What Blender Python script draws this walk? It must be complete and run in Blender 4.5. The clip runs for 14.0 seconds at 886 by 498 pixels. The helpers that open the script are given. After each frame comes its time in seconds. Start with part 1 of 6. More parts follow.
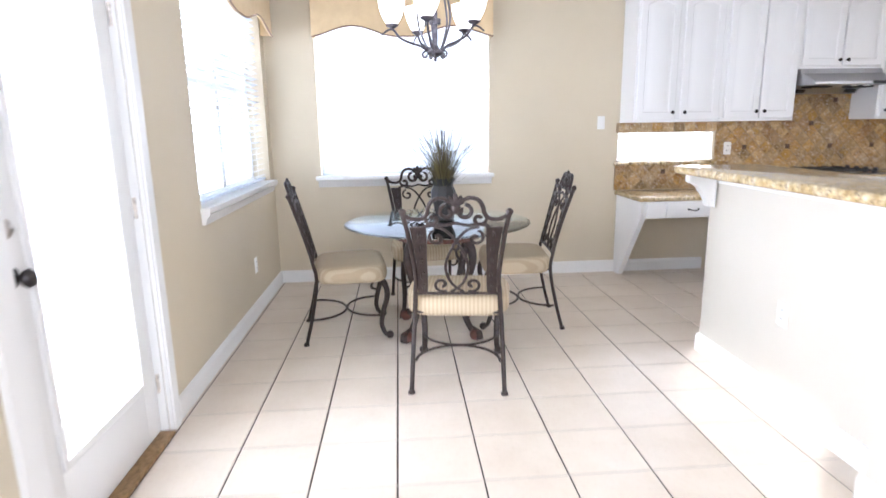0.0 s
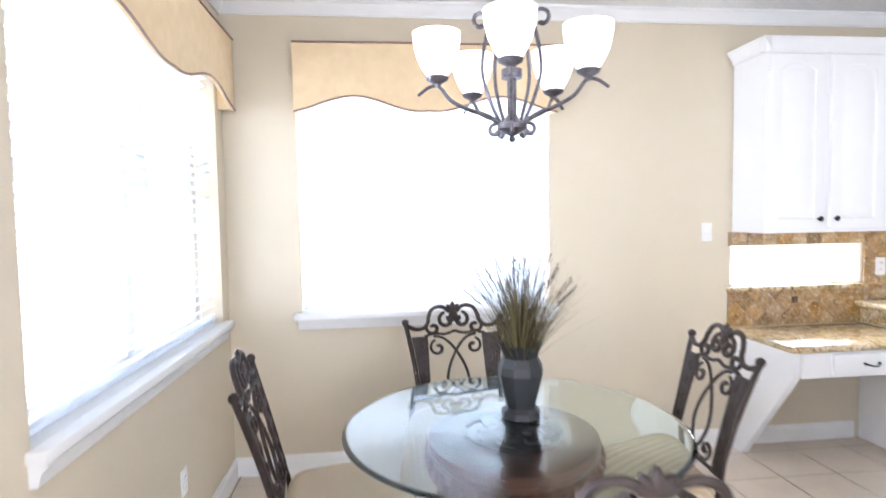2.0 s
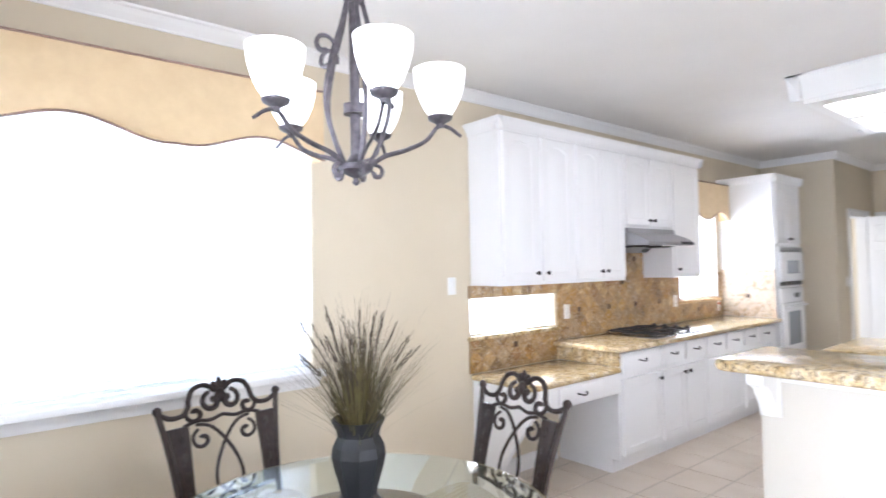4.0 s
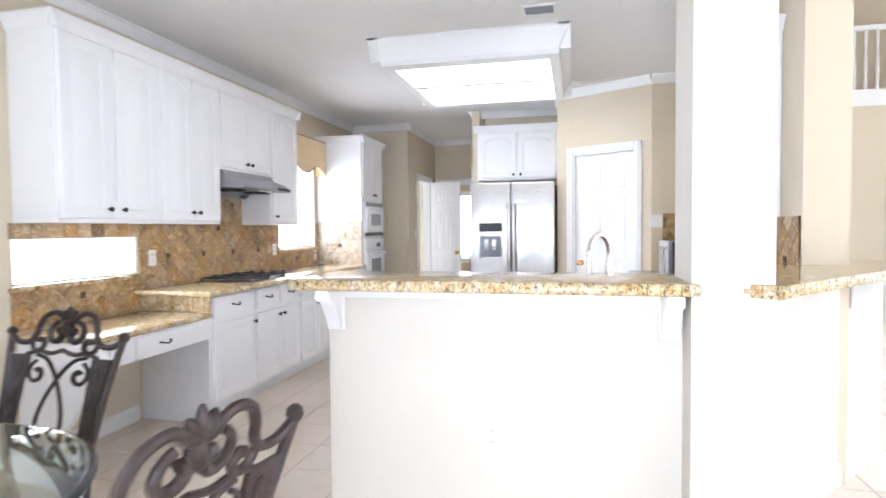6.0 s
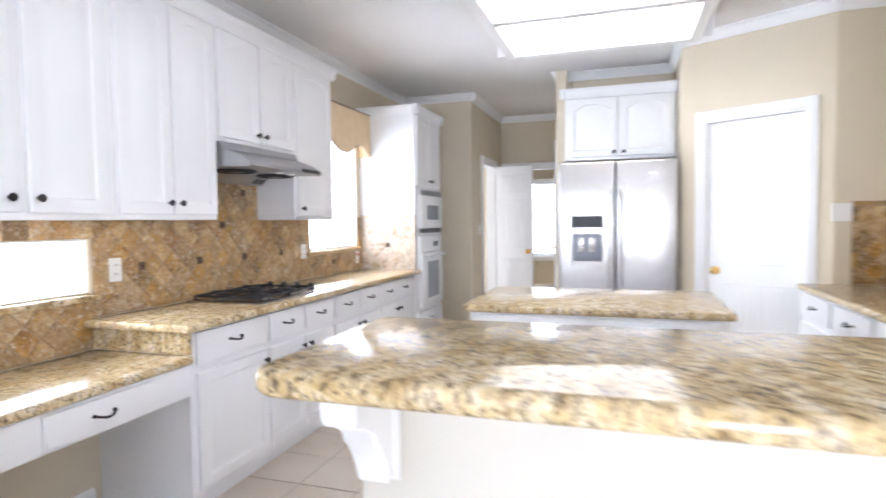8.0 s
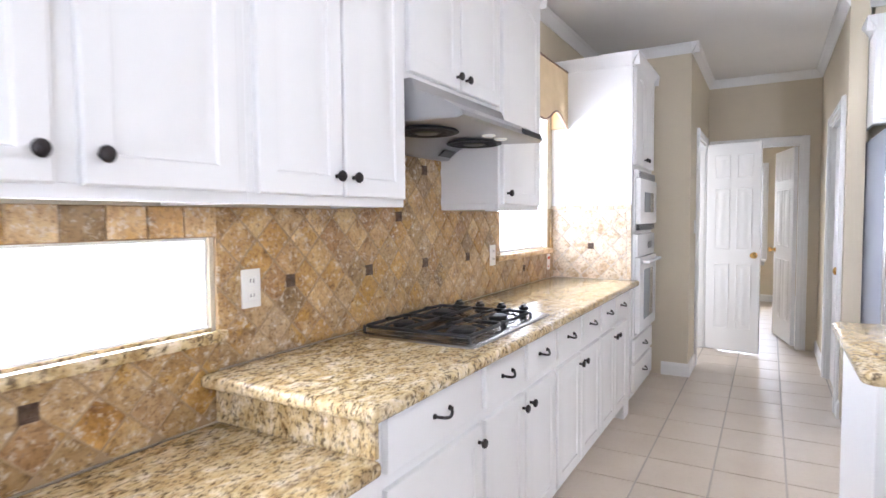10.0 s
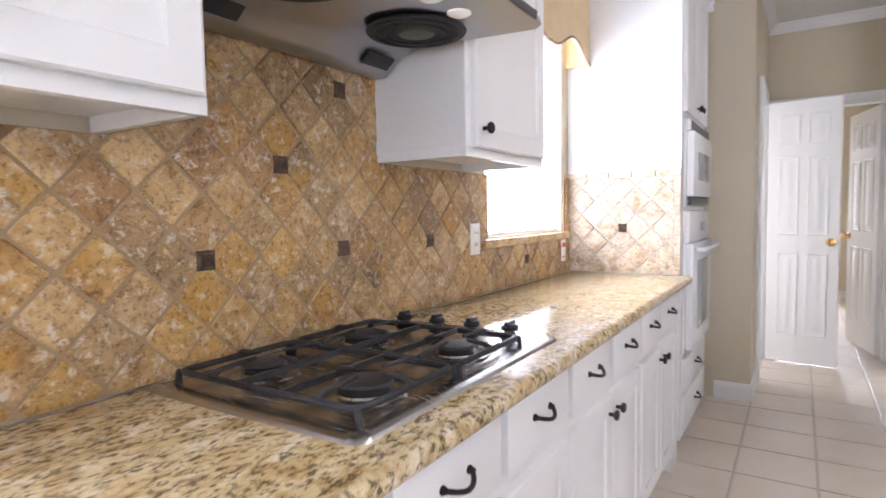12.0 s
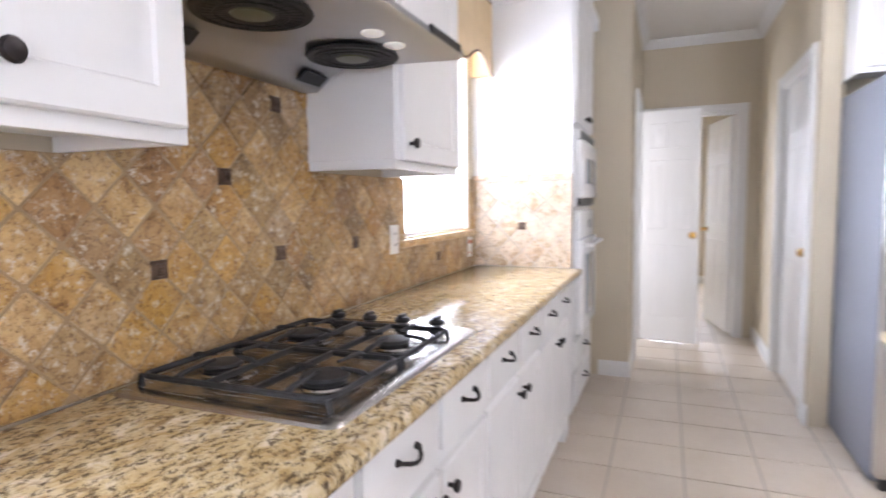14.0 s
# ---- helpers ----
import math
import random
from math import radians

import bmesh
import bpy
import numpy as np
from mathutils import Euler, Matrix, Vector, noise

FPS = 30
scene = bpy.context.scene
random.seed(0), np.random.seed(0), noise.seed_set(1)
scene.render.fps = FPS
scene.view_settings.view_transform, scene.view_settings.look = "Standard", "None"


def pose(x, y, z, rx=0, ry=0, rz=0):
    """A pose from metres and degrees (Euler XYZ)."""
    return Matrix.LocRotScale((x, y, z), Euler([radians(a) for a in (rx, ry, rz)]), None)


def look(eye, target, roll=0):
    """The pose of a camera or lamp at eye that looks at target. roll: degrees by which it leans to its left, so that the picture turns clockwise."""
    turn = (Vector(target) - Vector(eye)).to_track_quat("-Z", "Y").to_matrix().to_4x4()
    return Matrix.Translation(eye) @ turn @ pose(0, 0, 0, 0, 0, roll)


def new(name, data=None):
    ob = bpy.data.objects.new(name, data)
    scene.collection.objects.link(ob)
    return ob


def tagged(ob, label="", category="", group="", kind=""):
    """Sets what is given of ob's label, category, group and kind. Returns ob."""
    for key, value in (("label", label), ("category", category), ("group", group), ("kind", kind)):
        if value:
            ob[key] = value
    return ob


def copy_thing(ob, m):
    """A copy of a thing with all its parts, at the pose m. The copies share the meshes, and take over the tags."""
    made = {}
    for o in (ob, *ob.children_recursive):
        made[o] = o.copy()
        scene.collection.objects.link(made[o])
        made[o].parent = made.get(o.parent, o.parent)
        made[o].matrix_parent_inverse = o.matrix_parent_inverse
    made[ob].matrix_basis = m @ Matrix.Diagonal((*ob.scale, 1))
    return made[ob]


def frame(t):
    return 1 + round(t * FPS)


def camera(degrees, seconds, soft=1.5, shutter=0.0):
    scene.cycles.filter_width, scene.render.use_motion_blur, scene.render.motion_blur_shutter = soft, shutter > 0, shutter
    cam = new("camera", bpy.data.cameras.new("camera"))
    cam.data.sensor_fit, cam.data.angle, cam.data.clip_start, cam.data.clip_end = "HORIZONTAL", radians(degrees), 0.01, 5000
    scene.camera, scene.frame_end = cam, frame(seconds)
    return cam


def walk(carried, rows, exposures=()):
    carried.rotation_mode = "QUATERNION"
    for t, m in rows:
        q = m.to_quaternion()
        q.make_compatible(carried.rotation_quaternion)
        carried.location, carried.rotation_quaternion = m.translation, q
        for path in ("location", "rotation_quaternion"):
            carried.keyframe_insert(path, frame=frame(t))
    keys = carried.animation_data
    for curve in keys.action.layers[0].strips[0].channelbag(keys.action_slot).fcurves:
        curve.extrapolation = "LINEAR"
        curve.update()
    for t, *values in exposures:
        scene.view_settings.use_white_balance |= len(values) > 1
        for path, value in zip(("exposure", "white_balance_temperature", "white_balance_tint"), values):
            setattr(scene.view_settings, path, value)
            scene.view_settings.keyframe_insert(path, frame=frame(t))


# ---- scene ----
cam = camera(76.1, 14.0, shutter=0.5)
PATH = [
    (0, (0.0, -0.088, 1.366), (0.145, 1.861, 0.944), -0.9),
    (0.5, (0.005, 0.38, 1.439), (0.158, 2.337, 1.056), -0.7),
    (1, (-0.045, 0.794, 1.44), (0.121, 2.765, 1.143), -0.8),
    (1.5, (-0.114, 1.264, 1.484), (0.072, 3.242, 1.259), -0.8),
    (2, (-0.216, 1.633, 1.51), (-0.001, 3.618, 1.393), -1.0),
    (2.2, (-0.278, 1.786, 1.508), (-0.015, 3.767, 1.435), -0.8),
    (4.3, (-0.678, 2.091, 1.505), (0.716, 3.525, 1.569), -1.0),
    (4.5, (-0.694, 2.069, 1.491), (0.766, 3.435, 1.55), -0.8),
    (5, (-0.727, 2.021, 1.424), (0.951, 3.109, 1.453), -0.6),
    (5.5, (-0.689, 2.0, 1.341), (1.188, 2.69, 1.315), -0.4),
    (6, (-0.486, 2.016, 1.323), (1.461, 2.468, 1.252), -0.5),
    (6.5, (-0.158, 2.068, 1.338), (1.804, 2.443, 1.237), -0.6),
    (7, (0.188, 2.14, 1.362), (2.159, 2.462, 1.256), -0.6),
    (7.5, (0.587, 2.331, 1.372), (2.55, 2.702, 1.267), -0.8),
    (8, (0.87, 2.597, 1.349), (2.771, 3.211, 1.253), -0.7),
    (8.5, (1.15, 2.914, 1.361), (2.968, 3.742, 1.259), -0.5),
    (9, (1.366, 3.214, 1.362), (3.095, 4.213, 1.258), -0.3),
    (9.2, (1.45, 3.327, 1.365), (3.175, 4.335, 1.26), -0.3),
    (11.3, (2.578, 3.872, 1.249), (4.321, 4.847, 1.14), -0.9),
    (11.5, (2.687, 3.9, 1.241), (4.419, 4.894, 1.129), -1.0),
    (12, (2.884, 3.962, 1.228), (4.572, 5.028, 1.102), -1.0),
    (12.5, (3.028, 3.994, 1.227), (4.621, 5.197, 1.102), -1.0),
    (13, (3.024, 3.991, 1.246), (4.58, 5.241, 1.111), -0.8),
    (13.5, (2.887, 4.001, 1.265), (4.555, 5.093, 1.108), -0.4),
    (14, (2.696, 3.97, 1.28), (4.549, 4.704, 1.112), -0.7),
]
walk(cam, [(t, look(eye, target, roll)) for t, eye, target, roll in PATH],
     exposures=[(0.0, -0.16, 5650, 16), (1.0, 0.05, 5650, 16), (2.0, 0.12, 5650, 16), (4.5, -0.02, 5650, 16), (6.0, -0.12, 5650, 15), (7.0, -0.16, 5650, 15), (8.3, -0.02, 5650, 16), (9.0, 0.0, 5650, 16), (11.5, -0.06, 5800, 20), (14.0, -0.04, 5800, 20)])

# ---- world, daylight and lamps ----
world = bpy.data.worlds.new("sky")
world.use_nodes = True
scene.world = world
_sky = world.node_tree.nodes.new("ShaderNodeTexSky")
_sky.sky_type, _sky.sun_disc = "NISHITA", False
_sky.sun_elevation, _sky.sun_rotation = radians(38), radians(220)
_bg = world.node_tree.nodes["Background"]
_bg.inputs["Strength"].default_value = 0.12
world.node_tree.links.new(_sky.outputs["Color"], _bg.inputs["Color"])


def sun_lamp(power, elevation, azimuth):
    """Azimuth in degrees, clockwise from +y: where the sun stands."""
    d = bpy.data.lights.new("sun", "SUN")
    d.energy, d.angle, d.color = power, radians(0.6), (1.0, 0.95, 0.88)
    a, e = radians(azimuth), radians(elevation)
    ob = new("sun", d)
    ob.matrix_world = look((20 * math.sin(a) * math.cos(e), 20 * math.cos(a) * math.cos(e), 20 * math.sin(e)), (0, 0, 0))


sun_lamp(4.0, 38, 220)


def area(name, eye, target, w, h, watts, color=(1, 1, 1)):
    d = bpy.data.lights.new(name, "AREA")
    d.shape, d.size, d.size_y, d.energy, d.color = "RECTANGLE", w, h, watts, color
    ob = new(name, d)
    ob.matrix_world = look(eye, target)
    return ob


DAY = (0.93, 0.97, 1.0)
area("window_light_west", (-1.42, 3.99, 1.66), (0, 3.99, 1.66), 1.9, 1.6, 62, DAY)
area("window_light_north", (0.06, 5.32, 1.68), (0.06, 0, 1.68), 1.6, 1.6, 235, DAY)
area("window_light_door", (-1.40, 1.93, 1.15), (0, 1.93, 1.15), 0.75, 1.9, 135, DAY)
area("window_light_kitchen", (5.28, 5.32, 1.62), (5.28, 0, 1.62), 0.95, 1.2, 95, DAY)
area("window_light_desk", (2.42, 5.32, 1.16), (2.42, 0, 1.16), 1.0, 0.4, 75, DAY)
area("window_light_hall", (12.3, 4.27, 1.4), (0, 4.0, 1.4), 1.0, 1.4, 190, DAY)
# Lamp added in the unseen side room to brighten hall, doors and floor.
area("unseen_side_room_light", (7.76, 5.25, 1.15), (7.76, 0, 1.0), 0.66, 1.9, 24, DAY)
# Added behind the viewpoint to brighten bar and kitchen; its window is never seen.
area("unseen_window_light_living", (2.5, -5.3, 2.4), (2.5, 0, 1.4), 5.0, 2.6, 330, DAY)
area("window_light_living_east", (8.9, -2.9, 1.3), (0, -2.9, 1.3), 1.2, 1.7, 60, DAY)
# Added for slanting light on bar wall and pillar, behind openings out of view.
area("unseen_window_light_living_west", (-1.42, -1.9, 2.3), (0, -1.9, 2.3), 2.4, 3.4, 110, DAY)

# ---- materials ----


def material(name, rough=0.5, metal=0.0, color=(0.8, 0.8, 0.8)):
    m = bpy.data.materials.new(name)
    m.use_nodes = True
    b = m.node_tree.nodes["Principled BSDF"]
    b.inputs["Roughness"].default_value, b.inputs["Metallic"].default_value = rough, metal
    b.inputs["Base Color"].default_value = (*color, 1)
    return m, m.node_tree, b


def coords(tree, scale=1.0, stretch=(1, 1, 1)):
    tc = tree.nodes.new("ShaderNodeTexCoord")
    mp = tree.nodes.new("ShaderNodeMapping")
    mp.inputs["Scale"].default_value = [scale * s for s in stretch]
    geo = tree.nodes.new("ShaderNodeNewGeometry")
    tree.links.new(geo.outputs["Position"], mp.inputs["Vector"])
    return mp.outputs["Vector"]


def noise_node(tree, vec, scale, detail=4.0, rough=0.55, distort=0.0):
    n = tree.nodes.new("ShaderNodeTexNoise")
    n.inputs["Scale"].default_value, n.inputs["Detail"].default_value = scale, detail
    n.inputs["Roughness"].default_value, n.inputs["Distortion"].default_value = rough, distort
    tree.links.new(vec, n.inputs["Vector"])
    return n.outputs["Fac"]


def ramp(tree, fac, stops):
    r = tree.nodes.new("ShaderNodeValToRGB")
    e = r.color_ramp.elements
    while len(e) < len(stops):
        e.new(0.5)
    for el, (p, c) in zip(e, stops):
        el.position, el.color = p, (*c, 1)
    tree.links.new(fac, r.inputs["Fac"])
    return r.outputs["Color"]


def mix(tree, a, b, fac, mode="MIX"):
    n = tree.nodes.new("ShaderNodeMix")
    n.data_type, n.blend_type = "RGBA", mode
    for sock, v in ((n.inputs[6], a), (n.inputs[7], b), (n.inputs[0], fac)):
        if isinstance(v, bpy.types.NodeSocket):
            tree.links.new(v, sock)
        elif isinstance(v, tuple):
            sock.default_value = (*v, 1)
        else:
            sock.default_value = v
    return n.outputs[2]


def bump(tree, bsdf, height, strength=0.2, distance=0.002):
    n = tree.nodes.new("ShaderNodeBump")
    n.inputs["Strength"].default_value, n.inputs["Distance"].default_value = strength, distance
    tree.links.new(height, n.inputs["Height"])
    tree.links.new(n.outputs["Normal"], bsdf.inputs["Normal"])


def random_value(tree):
    return tree.nodes.new("ShaderNodeObjectInfo").outputs["Random"]


def painted(name, color, rough, grain=90.0, depth=0.12, vary=0.06):
    """Paint with fine roller or brush texture and slow unevenness."""
    m, t, b = material(name, rough)
    v = coords(t)
    slow = noise_node(t, v, 1.3, 3)
    fine = noise_node(t, v, grain, 3)
    dark = tuple(c * (1 - vary) for c in color)
    t.links.new(ramp(t, slow, [(0.3, dark), (0.7, color)]), b.inputs["Base Color"])
    bump(t, b, fine, depth, 0.0015)
    return m


def tile_floor_mat():
    m, t, b = material("floor_tile", 0.22)
    v = coords(t)
    c = ramp(t, noise_node(t, v, 3.2, 6, 0.55), [(0.25, (0.60, 0.51, 0.41)), (0.5, (0.65, 0.565, 0.465)), (0.8, (0.69, 0.61, 0.515))])
    r = ramp(t, random_value(t), [(0.0, (0.95, 0.945, 0.94)), (1.0, (1.0, 1.0, 1.0))])
    c = mix(t, c, r, 1.0, "MULTIPLY")
    sp = ramp(t, noise_node(t, v, 45.0, 4), [(0.28, (0.93, 0.91, 0.88)), (0.5, (1, 1, 1))])
    t.links.new(mix(t, c, sp, 0.6, "MULTIPLY"), b.inputs["Base Color"])
    rr = ramp(t, noise_node(t, v, 9.0, 3), [(0.3, (0.30, 0.30, 0.30)), (0.7, (0.34, 0.34, 0.34))])
    t.links.new(rr, b.inputs["Roughness"])
    bump(t, b, noise_node(t, v, 12.0, 4), 0.06, 0.002)
    return m


def granite_mat():
    m, t, b = material("granite", 0.13)
    v = coords(t, 1.0, (1.0, 1.45, 1.0))
    base = ramp(t, noise_node(t, v, 16.0, 8, 0.68, 0.6), [(0.28, (0.24, 0.15, 0.06)), (0.40, (0.48, 0.34, 0.15)), (0.52, (0.61, 0.48, 0.275)), (0.70, (0.77, 0.67, 0.51))])
    dark = ramp(t, noise_node(t, v, 62.0, 6, 0.7, 0.3), [(0.40, (0.06, 0.04, 0.03)), (0.50, (1, 1, 1))])
    mid = ramp(t, noise_node(t, v, 28.0, 5, 0.65, 0.8), [(0.34, (0.28, 0.20, 0.13)), (0.47, (1, 1, 1))])
    c = mix(t, base, dark, 0.80, "MULTIPLY")
    c = mix(t, c, mid, 0.7, "MULTIPLY")
    t.links.new(c, b.inputs["Base Color"])
    return m


# The second set is a lighter copy with the kitchen window's light in its colour.
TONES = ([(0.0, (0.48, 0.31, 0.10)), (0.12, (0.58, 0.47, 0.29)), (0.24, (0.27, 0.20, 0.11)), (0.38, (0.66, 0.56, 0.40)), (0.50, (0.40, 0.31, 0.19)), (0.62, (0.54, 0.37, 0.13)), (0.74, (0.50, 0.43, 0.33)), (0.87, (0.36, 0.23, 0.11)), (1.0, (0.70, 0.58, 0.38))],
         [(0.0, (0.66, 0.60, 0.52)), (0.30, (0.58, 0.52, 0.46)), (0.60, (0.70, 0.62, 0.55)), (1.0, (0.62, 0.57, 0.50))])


def travertine_mat(name="travertine_tile", window_lit=0):
    m, t, b = material(name, 0.33)
    v = coords(t)
    rnd = random_value(t)
    tone = ramp(t, rnd, TONES[window_lit])
    off = t.nodes.new("ShaderNodeVectorMath")
    off.operation = "ADD"
    comb = t.nodes.new("ShaderNodeCombineXYZ")
    mul = t.nodes.new("ShaderNodeMath")
    mul.operation = "MULTIPLY"
    mul.inputs[1].default_value = 37.0
    t.links.new(rnd, mul.inputs[0])
    for k in range(3):
        t.links.new(mul.outputs[0], comb.inputs[k])
    t.links.new(v, off.inputs[0])
    t.links.new(comb.outputs[0], off.inputs[1])
    vv = off.outputs[0]
    cloud = ramp(t, noise_node(t, vv, 13.0, 7, 0.62, 0.6), [(0.30, (0.44, 0.32, 0.18)), (0.43, (0.80, 0.69, 0.52)), (0.54, (1.0, 0.95, 0.86)), (0.72, (1.3, 1.24, 1.14))])
    c = mix(t, tone, cloud, 0.95, "MULTIPLY")
    # The lit copy leaves out the ochre and most of the darkening below.
    if not window_lit:
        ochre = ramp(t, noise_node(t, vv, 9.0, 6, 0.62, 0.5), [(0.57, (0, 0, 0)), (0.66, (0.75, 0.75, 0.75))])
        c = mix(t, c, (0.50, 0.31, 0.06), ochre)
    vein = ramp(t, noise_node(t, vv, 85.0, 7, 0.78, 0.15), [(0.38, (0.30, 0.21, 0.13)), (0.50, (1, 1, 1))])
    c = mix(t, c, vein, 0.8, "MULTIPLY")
    c = mix(t, c, (0.87, 0.77, 0.615), 1.0 - 0.8 * window_lit, "MULTIPLY")
    pale = ramp(t, noise_node(t, vv, 42.0, 8, 0.8, 0.3), [(0.53, (0, 0, 0)), (0.62, (0.8, 0.8, 0.8))])
    c = mix(t, c, (0.62, 0.55, 0.45), pale)
    t.links.new(c, b.inputs["Base Color"])
    bump(t, b, noise_node(t, vv, 55.0, 5), 0.35, 0.003)
    return m


def steel_mat(name="stainless_steel", color=(0.60, 0.585, 0.57), rough=0.24, stretch=(2, 160, 2)):
    m, t, b = material(name, rough, 1.0, color)
    v = coords(t, 1.0, stretch)
    n = noise_node(t, v, 3.0, 3)
    t.links.new(ramp(t, n, [(0.3, (rough * 0.93,) * 3), (0.7, (rough * 1.07,) * 3)]), b.inputs["Roughness"])
    bump(t, b, n, 0.006, 0.0005)
    return m


def iron_mat(name, color, rough=0.42, metal=0.7):
    m, t, b = material(name, rough, metal)
    v = coords(t)
    t.links.new(ramp(t, noise_node(t, v, 45.0, 4), [(0.3, tuple(c * 0.6 for c in color)), (0.7, tuple(min(1, c * 1.5) for c in color))]), b.inputs["Base Color"])
    bump(t, b, noise_node(t, v, 160.0, 2), 0.15, 0.001)
    return m


def fabric_mat(name, c1, c2, stripes=0.0, axis=0):
    m, t, b = material(name, 0.85)
    if stripes:
        tc = t.nodes.new("ShaderNodeTexCoord")
        w = t.nodes.new("ShaderNodeTexWave")
        w.wave_type, w.bands_direction = "BANDS", "X"
        w.inputs["Scale"].default_value = stripes
        t.links.new(tc.outputs["Object"], w.inputs["Vector"])
        f = w.outputs["Fac"]
        t.links.new(ramp(t, f, [(0.35, c2), (0.6, c1)]), b.inputs["Base Color"])
    else:
        v = coords(t)
        f = noise_node(t, v, 14.0, 5)
        t.links.new(ramp(t, f, [(0.3, c2), (0.7, c1)]), b.inputs["Base Color"])
    vv = coords(t)
    bump(t, b, noise_node(t, vv, 500.0, 2), 0.2, 0.001)
    return m


def glass_mat(name, color=(0.95, 1.0, 0.98), rough=0.0):
    m, t, b = material(name, rough, 0.0, color)
    b.inputs["Transmission Weight"].default_value = 1.0
    b.inputs["IOR"].default_value = 1.45
    return m


def blind_mat():
    m, t, b = material("blind_slat_white", 0.45, 0.0, (0.84, 0.86, 0.88))
    tr = t.nodes.new("ShaderNodeBsdfTranslucent")
    tr.inputs["Color"].default_value = (0.86, 0.90, 0.94, 1)
    mx = t.nodes.new("ShaderNodeMixShader")
    mx.inputs[0].default_value = 0.4
    t.links.new(b.outputs[0], mx.inputs[1])
    t.links.new(tr.outputs[0], mx.inputs[2])
    t.links.new(mx.outputs[0], t.nodes["Material Output"].inputs["Surface"])
    return m


def outdoors_mat():
    """Overexposed garden, daylight put into its glow: white above, pale blue shade below."""
    m, t, b = material("bright_outdoors", 1.0, 0.0, (0.0, 0.0, 0.0))
    geo = t.nodes.new("ShaderNodeNewGeometry")
    sep = t.nodes.new("ShaderNodeSeparateXYZ")
    t.links.new(geo.outputs["Position"], sep.inputs[0])
    mr = t.nodes.new("ShaderNodeMapRange")
    mr.inputs["From Min"].default_value, mr.inputs["From Max"].default_value = -0.6, 2.2
    t.links.new(sep.outputs["Z"], mr.inputs["Value"])
    nz = noise_node(t, geo.outputs["Position"], 1.6, 4)
    ad = t.nodes.new("ShaderNodeMath")
    ad.operation = "MULTIPLY_ADD"
    ad.inputs[1].default_value, ad.inputs[2].default_value = 0.5, -0.25
    t.links.new(nz, ad.inputs[0])
    sm = t.nodes.new("ShaderNodeMath")
    t.links.new(mr.outputs[0], sm.inputs[0])
    t.links.new(ad.outputs[0], sm.inputs[1])
    t.links.new(ramp(t, sm.outputs[0], [(0.25, (0.36, 0.62, 0.74)), (0.55, (0.66, 0.85, 0.95)), (0.85, (1.0, 1.0, 1.0))]), b.inputs["Emission Color"])
    b.inputs["Emission Strength"].default_value = 0.9
    return m


def lit_mat(name, color, strength):
    m, t, b = material(name, 0.5, 0.0, color)
    b.inputs["Emission Color"].default_value = (*color, 1)
    b.inputs["Emission Strength"].default_value = strength
    return m


WALL = painted("wall_paint_beige", (0.63, 0.55, 0.41), 0.7, 120.0, 0.25)
CEIL = painted("ceiling_paint", (0.80, 0.78, 0.75), 0.9, 60.0, 0.4)
BARWALL = painted("bar_paint_cream", (0.60, 0.56, 0.485), 0.6, 120.0, 0.25)
TRIM = painted("trim_paint_white", (0.80, 0.79, 0.77), 0.35, 60.0, 0.06, 0.03)
CAB = painted("cabinet_paint_white", (0.80, 0.79, 0.78), 0.33, 45.0, 0.08, 0.035)
TILE = tile_floor_mat()
GROUT = painted("floor_grout", (0.06, 0.046, 0.036), 0.9, 200.0, 0.4)
PALEGROUT = painted("pale_floor_grout", (0.50, 0.45, 0.39), 0.9, 200.0, 0.4)
GRANITE = granite_mat()
TRAV = travertine_mat()
# Same stone as TRAV; bright window light is painted into its tones.
TRAVLIT = travertine_mat("travertine_tile_window_lit", 1)
TGROUT = painted("wall_grout", (0.34, 0.24, 0.135), 0.9, 200.0, 0.5)
DECO = iron_mat("bronze_inset", (0.10, 0.065, 0.045), 0.5, 0.6)
KNOB = iron_mat("black_bronze", (0.035, 0.03, 0.03), 0.35, 0.8)
IRON = iron_mat("chair_iron_bronze", (0.026, 0.016, 0.0125), 0.45, 0.35)
LAMPIRON = iron_mat("chandelier_iron", (0.11, 0.10, 0.11), 0.4, 0.7)
STEEL = steel_mat()
HOODSTEEL = steel_mat("hood_steel", (0.40, 0.40, 0.41), 0.33, (3, 160, 3))
COOKSTEEL = steel_mat("cooktop_steel", (0.40, 0.385, 0.37), 0.26, (120, 3, 3))
GREYSIDE = painted("fridge_side_grey", (0.20, 0.21, 0.24), 0.45, 200.0, 0.1)
CAST = iron_mat("cast_iron_black", (0.022, 0.022, 0.024), 0.55, 0.2)
BLACK = painted("black_plastic", (0.02, 0.02, 0.022), 0.3, 200.0, 0.05)
DARKGLASS = painted("dark_oven_glass", (0.28, 0.30, 0.32), 0.12, 10.0, 0.0)
APPL = painted("white_enamel", (0.82, 0.82, 0.82), 0.2, 20.0, 0.02, 0.02)
PLASTIC = painted("white_plastic", (0.80, 0.79, 0.76), 0.35, 30.0, 0.02, 0.02)
BRASS = iron_mat("brass", (0.65, 0.42, 0.15), 0.25, 1.0)
NICKEL = iron_mat("brushed_nickel", (0.55, 0.50, 0.45), 0.28, 1.0)
SEAT = fabric_mat("seat_fabric_striped", (0.42, 0.335, 0.22), (0.345, 0.265, 0.165), 16.0)
VALANCE = fabric_mat("valance_fabric", (0.72, 0.56, 0.34), (0.66, 0.50, 0.30))
CORD = fabric_mat("valance_cord", (0.45, 0.30, 0.22), (0.10, 0.06, 0.05), 60.0)
PANE = glass_mat("window_glass", (1, 1, 1))
